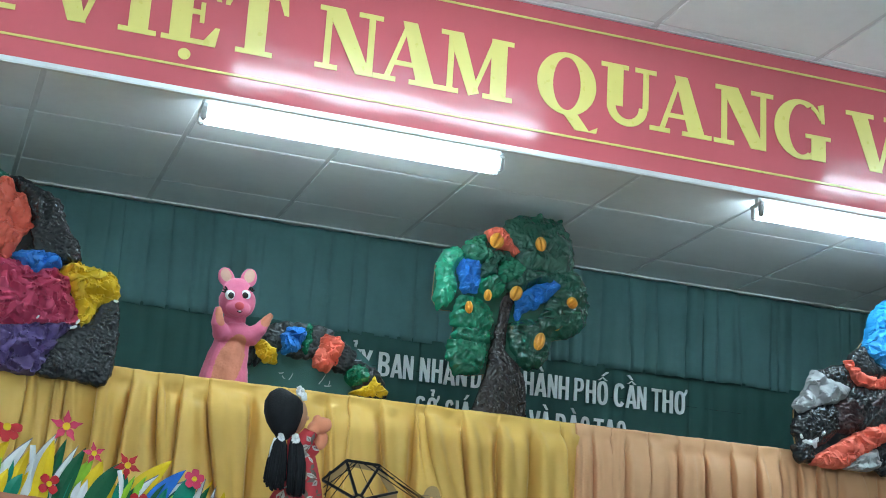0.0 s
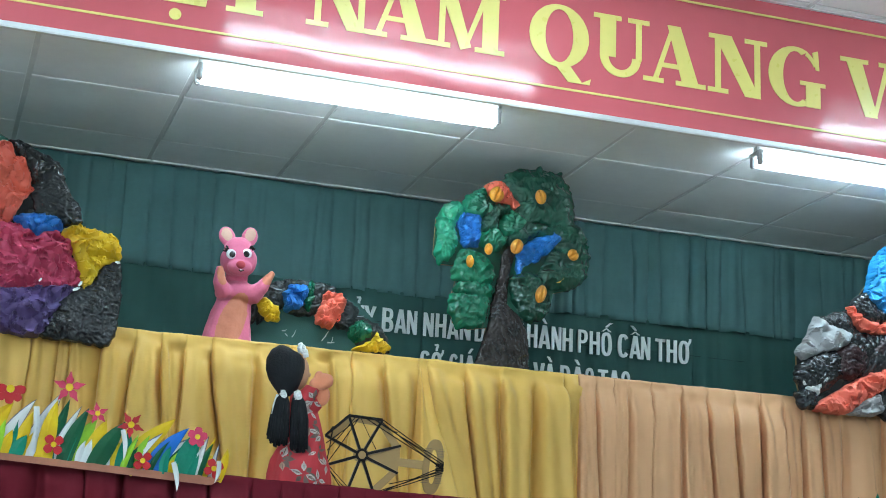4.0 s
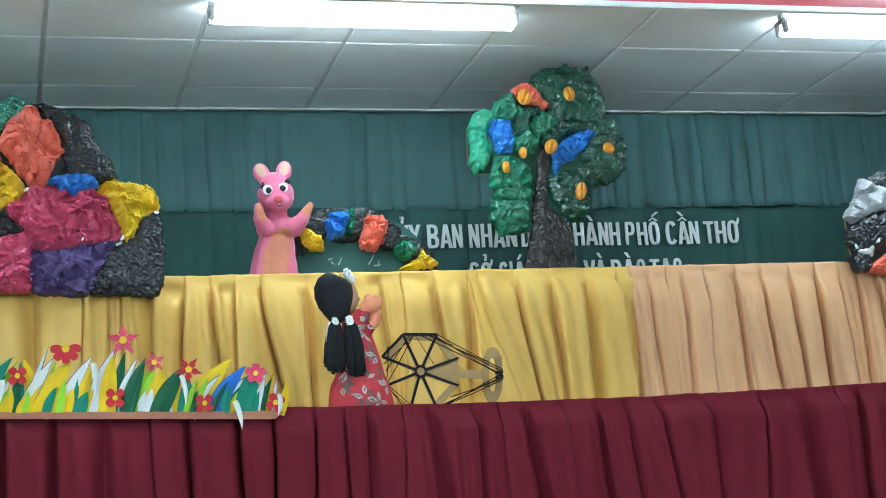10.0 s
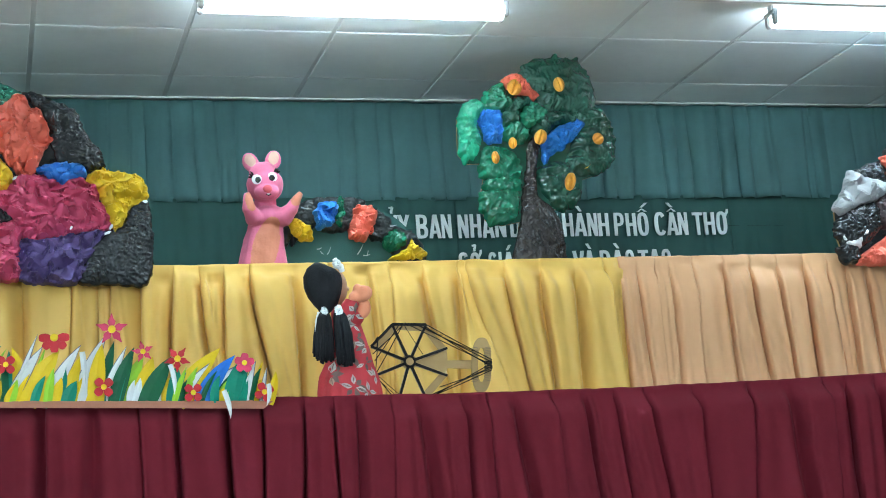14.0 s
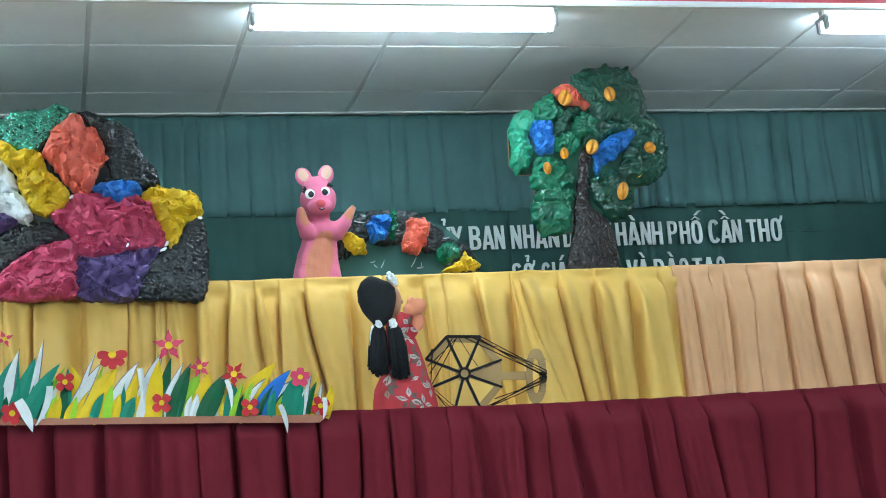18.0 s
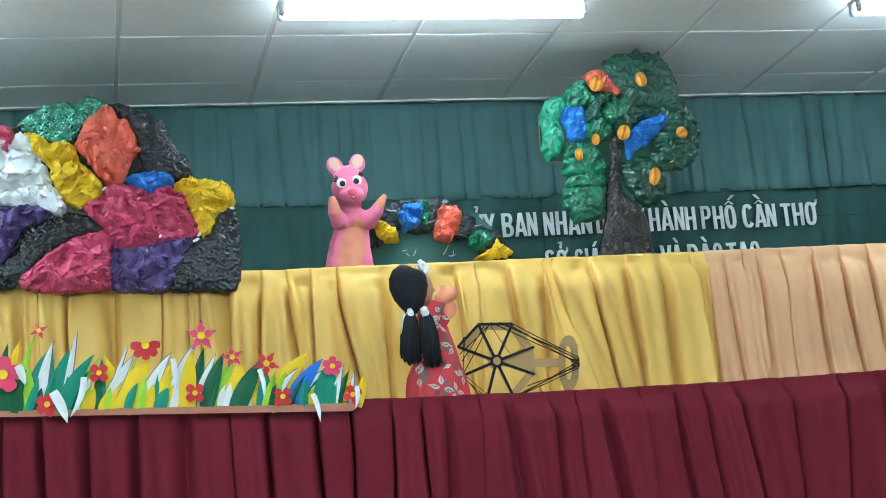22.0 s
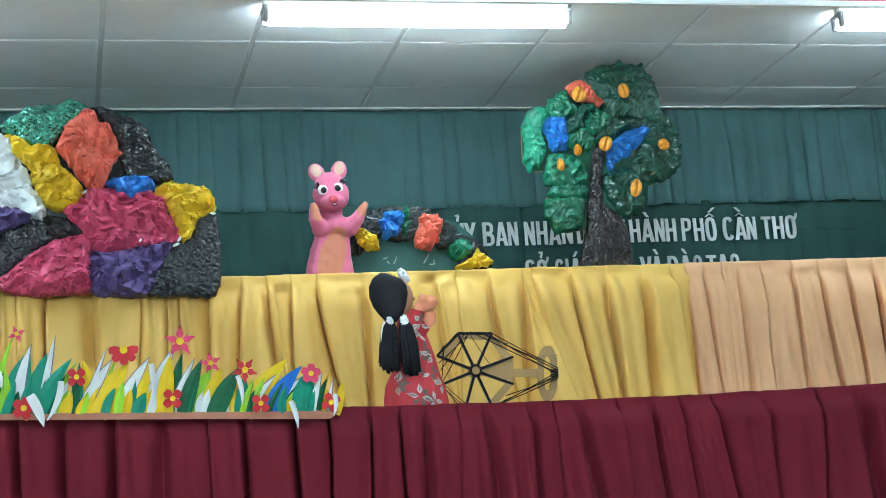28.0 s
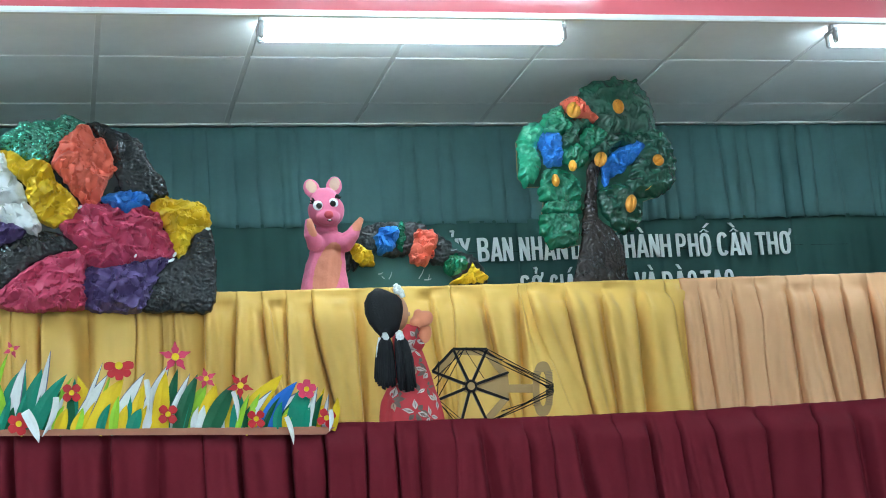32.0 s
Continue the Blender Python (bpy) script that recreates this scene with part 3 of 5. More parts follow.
# ---- white lettering on the curtain ----
def sans_glyph(ch):
    """Convex pieces of a bold condensed capital in a box of width 1 and height 1."""
    P, w, h = [], 0.31, 0.125

    def q(x0, z0, x1, z1):
        P.append([(x0, z0), (x1, z0), (x1, z1), (x0, z1)])

    def bowl(cx, cz, rx, rz, ix, iz, a0, a1, n=20):
        def at(a, x, z):
            c, d = math.cos(radians(a)), math.sin(radians(a))
            return cx + x * math.copysign(abs(c) ** 0.72, c), cz + z * math.copysign(abs(d) ** 0.8, d)
        for k in range(n):
            u, v = a0 + (a1 - a0) * k / n, a0 + (a1 - a0) * (k + 1) / n
            P.append([at(u, rx, rz), at(v, rx, rz), at(v, ix, iz), at(u, ix, iz)])

    if ch == "H":
        q(0, 0, w, 1), q(1 - w, 0, 1, 1), q(w, 0.44, 1 - w, 0.57)
    elif ch == "N":
        q(0, 0, w * 0.92, 1), q(1 - w * 0.92, 0, 1, 1)
        P.append([(0.0, 1), (0.32, 1), (1.0, 0), (0.68, 0)])
    elif ch == "A":
        P.append([(-0.05, 0), (0.26, 0), (0.60, 1), (0.32, 1)])
        P.append([(0.40, 1), (0.68, 1), (1.05, 0), (0.74, 0)])
        q(0.24, 0.20, 0.76, 0.32)
    elif ch == "V":
        P.append([(-0.05, 1), (0.27, 1), (0.64, 0), (0.34, 0)])
        P.append([(0.73, 1), (1.05, 1), (0.66, 0), (0.36, 0)])
    elif ch == "Y":
        P.append([(-0.05, 1), (0.28, 1), (0.64, 0.44), (0.36, 0.44)])
        P.append([(0.72, 1), (1.05, 1), (0.64, 0.44), (0.36, 0.44)])
        q(0.345, 0, 0.655, 0.45)
    elif ch == "T":
        q(0, 1 - h, 1, 1), q(0.345, 0, 0.655, 1 - h)
    elif ch == "I":
        q(0, 0, 1, 1)
    elif ch == "P":
        q(0, 0, w, 1)
        bowl(0.45, 0.71, 0.55, 0.29, 0.24, 0.175, -90, 90), q(w, 0.885, 0.46, 1), q(w, 0.42, 0.46, 0.535)
    elif ch == "B":
        q(0, 0, w, 1)
        bowl(0.45, 0.745, 0.50, 0.255, 0.22, 0.14, -90, 90), bowl(0.45, 0.27, 0.55, 0.27, 0.25, 0.15, -90, 90)
        q(w, 0.885, 0.46, 1), q(w, 0.0, 0.46, 0.12), q(w, 0.42, 0.46, 0.605)
    elif ch == "D":
        q(0, 0, w, 1)
        bowl(0.44, 0.5, 0.56, 0.5, 0.25, 0.375, -90, 90), q(w, 0, 0.45, 0.125), q(w, 0.875, 0.45, 1)
    elif ch == "O":
        bowl(0.5, 0.5, 0.5, 0.515, 0.19, 0.385, 0, 360, 40)
    elif ch == "C":
        bowl(0.5, 0.5, 0.5, 0.515, 0.19, 0.385, 38, 322, 32)
    elif ch == "G":
        bowl(0.5, 0.5, 0.5, 0.515, 0.19, 0.385, 38, 318, 32), q(0.52, 0.38, 1.0, 0.50), q(0.72, 0.10, 1.0, 0.40)
    elif ch == "S":
        bowl(0.5, 0.735, 0.48, 0.275, 0.17, 0.155, 20, 235), bowl(0.5, 0.265, 0.5, 0.275, 0.19, 0.155, -160, 75)
        P.append([(0.10, 0.60), (0.32, 0.62), (0.90, 0.40), (0.68, 0.38)])
    elif ch == "U":
        q(0, 0.28, w, 1), q(1 - w, 0.28, 1, 1), bowl(0.5, 0.3, 0.5, 0.315, 0.19, 0.185, 180, 360)
    return P


ACCENT = {"grave": [[(0.18, 1.30), (0.44, 1.30), (0.72, 1.08), (0.50, 1.08)]], "acute": [[(0.82, 1.30), (0.56, 1.30), (0.28, 1.08), (0.50, 1.08)]],
          "hat": [[(0.04, 1.05), (0.26, 1.05), (0.55, 1.19), (0.45, 1.19)], [(0.96, 1.05), (0.74, 1.05), (0.45, 1.19), (0.55, 1.19)]],
          "over_grave": [[(0.0, 1.44), (0.30, 1.44), (0.66, 1.24), (0.44, 1.24)]], "over_acute": [[(1.1, 1.44), (0.80, 1.44), (0.36, 1.24), (0.60, 1.24)]],
          "hook": [[(0.28, 1.34), (0.62, 1.36), (0.66, 1.28), (0.30, 1.27)], [(0.50, 1.34), (0.70, 1.30), (0.62, 1.16), (0.44, 1.18)], [(0.40, 1.20), (0.60, 1.20), (0.60, 1.07), (0.40, 1.07)]],
          "horn": [[(0.82, 0.86), (0.98, 0.80), (1.20, 0.98), (1.00, 1.02)], [(1.00, 1.00), (1.20, 0.98), (1.22, 1.12), (1.04, 1.12)]],
          "dot": [[(0.36, -0.19), (0.64, -0.19), (0.64, -0.06), (0.36, -0.06)]], "bar": [[(-0.12, 0.44), (0.5, 0.44), (0.5, 0.56), (-0.12, 0.56)]]}


def cut_letter(parent, ch, marks, x0, x1, z0, height):
    """One raised cut-out letter, hung a little crooked."""
    bm = bmesh.new()
    tilt = 0.02 * noise.noise((x0 * 31, z0, 0.4))
    for k, poly in enumerate(sans_glyph(ch) + [p for m in marks for p in ACCENT[m]]):
        pts = []
        for u, v in poly:
            x = x0 + u * (x1 - x0) if ch != "I" or v <= 1 else x0 + (x1 - x0) / 2 + (u - 0.5) * 0.055
            pts.append((x + tilt * (v - 0.5) * height, z0 + v * height))
        a = [bm.verts.new((p[0], 6.9475 - 0.00003 * k, p[1])) for p in pts]
        b = [bm.verts.new((p[0], 6.9545, p[1])) for p in pts]
        bm.faces.new(a)
        for i in range(len(pts)):
            bm.faces.new((a[i], a[(i + 1) % len(pts)], b[(i + 1) % len(pts)], b[i]))
    part("letter", bm, M["letter"], parent)


sign = thing("curtain_lettering", "white cut-out capital letters in two lines on the green curtain", "lettering")
for z0, line in ((2.7585, (("U", 1.796, 1.852, "hook"), ("Y", 1.853, 1.908, ""), ("B", 1.939, 1.996, ""), ("A", 2.003, 2.058, ""), ("N", 2.061, 2.112, ""),
                           ("N", 2.142, 2.194, ""), ("H", 2.202, 2.257, ""), ("A", 2.263, 2.319, "hat"), ("N", 2.325, 2.380, ""),
                           ("D", 2.400, 2.452, ""), ("A", 2.460, 2.518, "hat"), ("N", 2.524, 2.578, ""),
                           ("T", 2.594, 2.648, ""), ("H", 2.666, 2.721, ""), ("A", 2.728, 2.787, "grave"), ("N", 2.793, 2.845, ""), ("H", 2.849, 2.905, ""),
                           ("P", 2.931, 2.983, ""), ("H", 2.993, 3.048, ""), ("O", 3.054, 3.112, "hat over_acute"), ("C", 3.143, 3.204, ""), ("A", 3.209, 3.266, "hat over_grave"),
                           ("N", 3.268, 3.320, ""), ("T", 3.347, 3.402, ""), ("H", 3.407, 3.466, ""), ("O", 3.473, 3.532, "horn"))),
                 (2.574, (("S", 2.133, 2.182, ""), ("O", 2.188, 2.240, "horn hook"), ("G", 2.277, 2.324, ""), ("I", 2.331, 2.347, ""), ("A", 2.354, 2.408, "acute"), ("O", 2.414, 2.468, ""),
                          ("D", 2.494, 2.546, ""), ("U", 2.553, 2.606, "dot"), ("C", 2.612, 2.664, ""), ("V", 2.705, 2.761, ""), ("A", 2.763, 2.816, "grave"),
                          ("D", 2.842, 2.897, "bar"), ("A", 2.906, 2.964, "grave"), ("O", 2.971, 3.021, ""), ("T", 3.041, 3.095, ""), ("A", 3.099, 3.157, "dot"), ("O", 3.163, 3.214, "")))):
    for ch, a, b, marks in line:
        cut_letter(sign, ch, marks.split(), a + 0.0012, b - 0.0012, z0 + 0.003 * noise.noise((a * 17, z0, 2.0)), 0.113)
bm = bmesh.new()
tube(bm, [(1.6 + 0.25 * i, 6.9615, 2.802 + 0.004 * math.sin(i)) for i in range(10)], [0.0007] * 10, sides=5)
part("cord", bm, M["ptrunk"], sign, "thin dark hanging cord")

# ---- red slogan banner ----
ban = thing("slogan_banner", "glossy red vinyl banner with yellow serif capitals in an aluminium frame", "banner")
BX0, BX1, BY = LEFT + 0.02, RIGHT - 0.02, 4.285
bm = bmesh.new()
nx, nz = 220, 10
gridv = [[bm.verts.new((BX0 + (BX1 - BX0) * i / nx, BY - 0.002 * noise.noise((i * 0.35, j * 0.25, 3)) * math.sin(math.pi * j / nz), 2.945 + 0.485 * j / nz)) for i in range(nx + 1)] for j in range(nz + 1)]
for j in range(nz):
    for i in range(nx):
        bm.faces.new((gridv[j][i], gridv[j][i + 1], gridv[j + 1][i + 1], gridv[j + 1][i])).smooth = True
part("sheet", bm, M["banner"], ban, "glossy red vinyl sheet")
part("backing", boxed(BX0, BX1, BY + 0.004, BY + 0.010, 2.945, 3.43), M["white_trim"], ban)
part("frame_bar", boxed(BX0, BX1, BY - 0.010, BY + 0.011, 2.926, 2.944, bevel=0.003), M["alu"], ban, "silver aluminium frame bar")
part("frame_bar", boxed(BX0, BX1, BY - 0.010, BY + 0.011, 3.4305, 3.4335), M["alu"], ban, "silver aluminium frame bar")
part("border_line", boxed(BX0, BX1, BY - 0.0040, BY - 0.002, 3.006, 3.013), M["banner_yellow"], ban, "thin yellow border line")
part("border_line", boxed(BX0, BX1, BY - 0.0040, BY - 0.002, 3.376, 3.383), M["banner_yellow"], ban, "thin yellow border line")


def serif_glyph(ch):
    """Outlines of a heavy serif capital in a box of height 1: a list of convex pieces and its width."""
    T, t, s = 0.27, 0.10, 0.08
    P = []

    def q(x0, z0, x1, z1):
        P.append([(x0, z0), (x1, z0), (x1, z1), (x0, z1)])

    def d(a, b, w):
        (x0, z0), (x1, z1) = a, b
        P.append([(x0, z0), (x0 + w, z0), (x1 + w, z1), (x1, z1)])

    def ring(cx, cz, rx, rz, ix, iz, a0, a1, n=22):
        for k in range(n):
            u, v = (radians(a0 + (a1 - a0) * (k + m) / n) for m in (0, 1))
            P.append([(cx + rx * math.cos(u), cz + rz * math.sin(u)), (cx + rx * math.cos(v), cz + rz * math.sin(v)),
                      (cx + ix * math.cos(v), cz + iz * math.sin(v)), (cx + ix * math.cos(u), cz + iz * math.sin(u))])

    if ch == "I":
        q(0.13, 0, 0.13 + T, 1), q(0, 0, 0.51, s), q(0, 1 - s, 0.51, 1)
        return P, 0.51
    if ch == "E":
        q(0.10, 0, 0.10 + T, 1), q(0, 0, 0.62, s), q(0, 1 - s, 0.62, 1), q(0.3, 0.46, 0.52, 0.54), q(0.47, 0.34, 0.53, 0.66)
        P.append([(0.5, 0), (0.70, 0), (0.74, 0.30), (0.68, 0.30)])
        P.append([(0.5, 1), (0.70, 1), (0.73, 0.72), (0.67, 0.72)])
        return P, 0.74
    if ch == "T":
        q(0.30, 0, 0.30 + T, 1), q(0.18, 0, 0.67, s), q(0.04, 1 - s, 0.81, 1)
        P.append([(0.02, 1), (0.16, 1), (0.06, 0.70), (0.0, 0.70)])
        P.append([(0.69, 1), (0.83, 1), (0.85, 0.70), (0.79, 0.70)])
        return P, 0.85
    if ch == "N":
        q(0.12, 0, 0.12 + t, 1), q(0, 0, 0.34, s), q(0.02, 1 - s, 0.34, 1), q(0.78, 0, 0.78 + t, 1), q(0.62, 1 - s, 1.0, 1)
        P.append([(0.10, 1), (0.40, 1), (0.865, 0.0), (0.62, 0.0)])
        return P, 1.0
    if ch == "A":
        P.append([(0.14, 0), (0.23, 0), (0.53, 0.98), (0.46, 0.98)])
        P.append([(0.40, 1), (0.62, 1), (0.94, 0), (0.66, 0)])
        q(0.26, 0.27, 0.72, 0.35), q(0, 0, 0.34, s), q(0.54, 0, 1.04, s)
        return P, 1.04
    if ch == "V":
        P.append([(0.08, 1), (0.36, 1), (0.62, 0.0), (0.40, 0.0)])
        P.append([(0.78, 1), (0.87, 1), (0.60, 0.0), (0.53, 0.0)])
        q(0, 1 - s, 0.48, 1), q(0.66, 1 - s, 1.0, 1)
        return P, 1.0
    if ch == "M":
        q(0.13, 0, 0.13 + t, 1), q(0, 0, 0.33, s), q(0, 1 - s, 0.30, 1), q(0.86, 0, 0.86 + T, 1), q(0.74, 0, 1.24, s), q(0.88, 1 - s, 1.24, 1)
        P.append([(0.10, 1), (0.37, 1), (0.68, 0.06), (0.50, 0.0)])
        P.append([(0.88, 1), (0.98, 1), (0.62, 0.06), (0.52, 0.0)])
        return P, 1.24
    if ch == "U":
        q(0.11, 0.3, 0.11 + T, 1), q(0, 1 - s, 0.47, 1), q(0.72, 0.3, 0.72 + t, 1), q(0.58, 1 - s, 0.95, 1)
        ring(0.4575, 0.32, 0.3475, 0.34, 0.20, 0.22, 180, 360)
        return P, 0.95
    if ch in "QG":
        if ch == "Q":
            ring(0.47, 0.5, 0.47, 0.52, 0.22, 0.44, 0, 360, 40)
            P.append([(0.40, 0.03), (0.62, 0.06), (0.84, -0.22), (0.62, -0.24)])
            P.append([(0.62, -0.24), (0.84, -0.22), (0.98, -0.14), (0.96, -0.24)])
            return P, 0.98
        ring(0.47, 0.5, 0.47, 0.52, 0.22, 0.44, 62, 300, 30)
        ring(0.47, 0.5, 0.42, 0.52, 0.36, 0.44, 28, 62, 6)
        ring(0.47, 0.5, 0.42, 0.52, 0.30, 0.44, 300, 335, 6)
        q(0.64, 0.0, 0.64 + T - 0.02, 0.44), q(0.54, 0.37, 0.98, 0.44)
        P.append([(0.76, 0.96), (0.86, 1.0), (0.88, 0.66), (0.82, 0.66)])
        return P, 0.98
    return P, 0.5


def banner_letter(ch, x0, x1, z0=3.083, h=0.202, extra=()):
    P, w = serif_glyph(ch)
    sx = (x1 - x0) / w
    bm = bmesh.new()
    for k, poly in enumerate(list(P) + list(extra)):
        y0, y1 = BY - 0.0028 - 0.00003 * k, BY - 0.0015
        pts = [(x0 + p[0] * sx, z0 + p[1] * h) for p in poly]
        a = [bm.verts.new((p[0], y0, p[1])) for p in pts]
        b = [bm.verts.new((p[0], y1, p[1])) for p in pts]
        bm.faces.new(a)
        for i in range(len(pts)):
            bm.faces.new((a[i], a[(i + 1) % len(pts)], b[(i + 1) % len(pts)], b[i]))
    part("letter", bm, M["banner_yellow"], ban)


dot = [[(0.32 + 0.080 * math.cos(a), -0.18 + 0.088 * math.sin(a)) for a in (math.pi * 2 * k / 16 for k in range(16))],
       [(0.12, 1.08), (0.24, 1.08), (0.42, 1.26), (0.32, 1.30)], [(0.60, 1.08), (0.48, 1.08), (0.30, 1.26), (0.40, 1.30)]]
for ch, a, b, ex in (("V", 0.08, 0.315, ()), ("I", 0.315, 0.424, ()), ("E", 0.438, 0.606, dot), ("T", 0.615, 0.806, ()),
                     ("N", 0.895, 1.098, ()), ("A", 1.075, 1.295, ()), ("M", 1.284, 1.524, ()),
                     ("Q", 1.605, 1.815, ()), ("U", 1.822, 2.016, ()), ("A", 1.995, 2.216, ()), ("N", 2.224, 2.442, ()), ("G", 2.446, 2.658, ()), ("V", 2.718, 2.943, ())):
    banner_letter(ch, a, b, extra=ex)
part("letter", boxed(-0.05, 0.03, BY - 0.0040, BY - 0.002, 3.083, 3.099), M["banner_yellow"], ban)

# ---- puppet booths ----
YC = [(-0.211, -0.04, 0.6), (-0.142, 0.0, 0.8), (-0.038, -0.01, 0.9), (0.141, -0.01, 1.0), (0.316, -0.04, 0.7), (0.425, -0.04, 0.7), (0.464, 0.0, 0.5), (0.58, -0.03, 0.8), (0.704, -0.07, 1.0),
      (0.806, 0.11, 0.9), (0.902, -0.02, 0.7), (1.006, 0.16, 1.1), (1.181, 0.02, 1.0), (1.321, -0.06, 0.7), (1.481, 0.10, 0.9), (1.574, -0.03, 1.1), (1.709, 0.18, 0.9), (1.859, -0.04, 1.2), (1.895, 0.25, 1.0),
      (2.059, 0.13, 1.1), (2.216, 0.05, 1.2), (2.369, -0.01, 1.2), (2.50, 0.05, 0.5)]
PC = [(2.649, 0.05, 1.1), (2.732, 0.01, 0.9), (2.802, -0.01, 0.9), (2.905, -0.01, 0.7), (3.049, 0.03, 0.9), (3.178, 0.08, 1.0), (3.305, 0.06, 1.1), (3.437, 0.02, 1.1), (3.546, 0.07, 0.8), (3.642, 0.0, 1.2), (3.732, 0.06, 0.8), (3.843, 0.0, 1.0)]
RC = [(-0.240, -0.02, 0.9), (-0.122, 0.06, 1), (0.026, 0.0, 1), (0.180, -0.02, 1), (0.332, -0.04, 0.8), (0.473, 0.03, 1.1), (0.595, 0.01, 1), (0.762, 0.03, 1.2), (0.872, -0.01, 1.1), (1.014, -0.06, 0.8), (1.115, 0.02, 1.1), (1.197, -0.03, 0.8),
      (1.311, -0.05, 1), (1.413, 0.09, 0.9), (1.559, 0.0, 0.9), (1.649, 0.01, 1.2), (1.753, 0.10, 1.2), (1.879, 0.07, 1.1), (2.008, 0.09, 0.7), (2.117, 0.06, 1), (2.234, 0.10, 1.2), (2.419, -0.02, 0.9), (2.634, -0.08, 1.0),
      (2.799, 0.10, 1.2), (2.937, 0.0, 1.1), (3.030, 0.01, 1), (3.160, -0.05, 1)]
pleated(M["satin"], -1.6, 2.578, 2.476, 0.802, 6.105, YC, "shiny yellow satin drape gathered over the upper puppet booth", depth=0.062, seed=5, cuff=0.03, fan=0.016, wave=0.0065, opening=0.11, pucker=0.045)
pleated(M["peach"], 2.568, 6.0, 2.478, 0.802, 6.104, PC, "peach satin drape gathered over the upper puppet booth", depth=0.048, seed=6, cuff=0.02, fan=0.006, wave=0.0055, opening=0.16, pucker=0.02, wide=(0.06, 0.14))
pleated(M["red_cloth"], -1.8, 5.4, 1.838, 0.802, 5.190, RC, "dark red pleated cloth hung over the lower puppet booth", depth=0.058, seed=7, cuff=0.010, fan=0.006, wave=0.006, opening=0.09, over=0.08, sag=(0.95, 3.35, 0.016), lean=0.2, rise=0.030)


BUSHBOARD = [(-0.427, 3.007), (-0.301, 3.046), (-0.163, 3.085), (-0.097, 3.146), (0.039, 3.164), (0.15, 3.15), (0.268, 3.117), (0.352, 3.063), (0.43, 2.92), (0.451, 2.832), (0.522, 2.824), (0.61, 2.751), (0.62, 2.568), (0.603, 2.403), (0.131, 2.426), (-0.16, 2.445), (-0.447, 2.442)]
RBOARD = [(3.585, 2.647), (3.678, 2.818), (3.863, 2.894), (3.954, 3.015), (3.986, 3.12), (4.232, 3.235), (4.479, 3.194), (4.627, 2.997), (4.6, 2.414), (4.029, 2.419), (3.612, 2.422), (3.584, 2.534)]
TREEBOARD = [(1.926, 3.1), (1.971, 3.166), (2.035, 3.176), (2.08, 3.232), (2.148, 3.273), (2.221, 3.283), (2.238, 3.333), (2.3, 3.362), (2.393, 3.38), (2.495, 3.364), (2.541, 3.29), (2.556, 3.16), (2.621, 3.071), (2.633, 2.974), (2.603, 2.894), (2.537, 2.852), (2.465, 2.83), (2.454, 2.756), (2.414, 2.704), (2.325, 2.701), (2.356, 2.564), (2.337, 2.395), (2.123, 2.408), (2.167, 2.648), (2.09, 2.633), (2.019, 2.656), (2.0, 2.743), (2.027, 2.852), (2.02, 2.902), (1.951, 2.9), (1.919, 2.943)]
FRUITS = [(2.175, 3.221), (2.376, 3.236), (2.272, 3.002), (2.532, 2.996), (2.388, 2.807), (2.145, 2.975), (2.064, 2.912)]

# ---- paper bush on the upper booth ----
bush = thing("paper_bush", "large bush of crumpled coloured paper on cardboard on the yellow drape", "stage prop", loc=(0, 6.042, 0))
patch(bush, "foil_patch", M["pmint"], [(-0.191,3.064),(-0.173,3.097),(-0.119,3.129),(-0.096,3.155),(-0.021,3.157),(0.039,3.168),(0.055,3.188),(0.098,3.177),(0.146,3.15),(0.126,3.107),(0.037,3.053),(-0.013,2.987),(-0.05,3.0),(-0.103,3.01),(-0.144,3.043)], 0.03)
patch(bush, "plastic_patch", M["pblack"], [(0.154,3.145),(0.205,3.15),(0.268,3.117),(0.353,3.074),(0.38,2.992),(0.431,2.932),(0.453,2.862),(0.371,2.843),(0.285,2.87),(0.258,2.952),(0.251,3.021),(0.201,3.092)], 0.03)
patch(bush, "paper_patch", M["pcoral"], [(0.036,3.031),(0.061,3.087),(0.11,3.124),(0.145,3.136),(0.18,3.098),(0.221,3.068),(0.254,2.963),(0.223,2.919),(0.186,2.83),(0.153,2.809),(0.092,2.88),(0.053,2.939),(0.019,2.986)], 0.045)
patch(bush, "paper_patch", M["pyellow"], [(-0.175,3.045),(-0.113,3.026),(-0.072,2.995),(-0.029,2.999),(0.012,2.975),(0.03,2.917),(0.081,2.869),(0.11,2.811),(0.086,2.768),(0.021,2.738),(-0.03,2.763),(-0.059,2.82),(-0.082,2.866),(-0.076,2.9),(-0.137,2.959),(-0.156,3.005)], 0.035)
patch(bush, "paper_patch", M["pwhite"], [(-0.346,2.969),(-0.229,3.02),(-0.186,3.041),(-0.145,3.005),(-0.137,2.959),(-0.098,2.901),(-0.083,2.844),(-0.132,2.831),(-0.206,2.817),(-0.31,2.818),(-0.359,2.892)], 0.035)
patch(bush, "paper_patch", M["pwhite"], [(-0.331,2.819),(-0.227,2.814),(-0.143,2.827),(-0.084,2.833),(-0.05,2.791),(-0.032,2.741),(-0.048,2.701),(-0.085,2.721),(-0.147,2.747),(-0.23,2.756),(-0.312,2.774)], 0.03)
patch(bush, "paper_patch", M["ppurple"], [(-0.395,2.761),(-0.272,2.743),(-0.188,2.756),(-0.126,2.746),(-0.085,2.721),(-0.129,2.679),(-0.192,2.661),(-0.237,2.576),(-0.28,2.535),(-0.381,2.585)], 0.03)
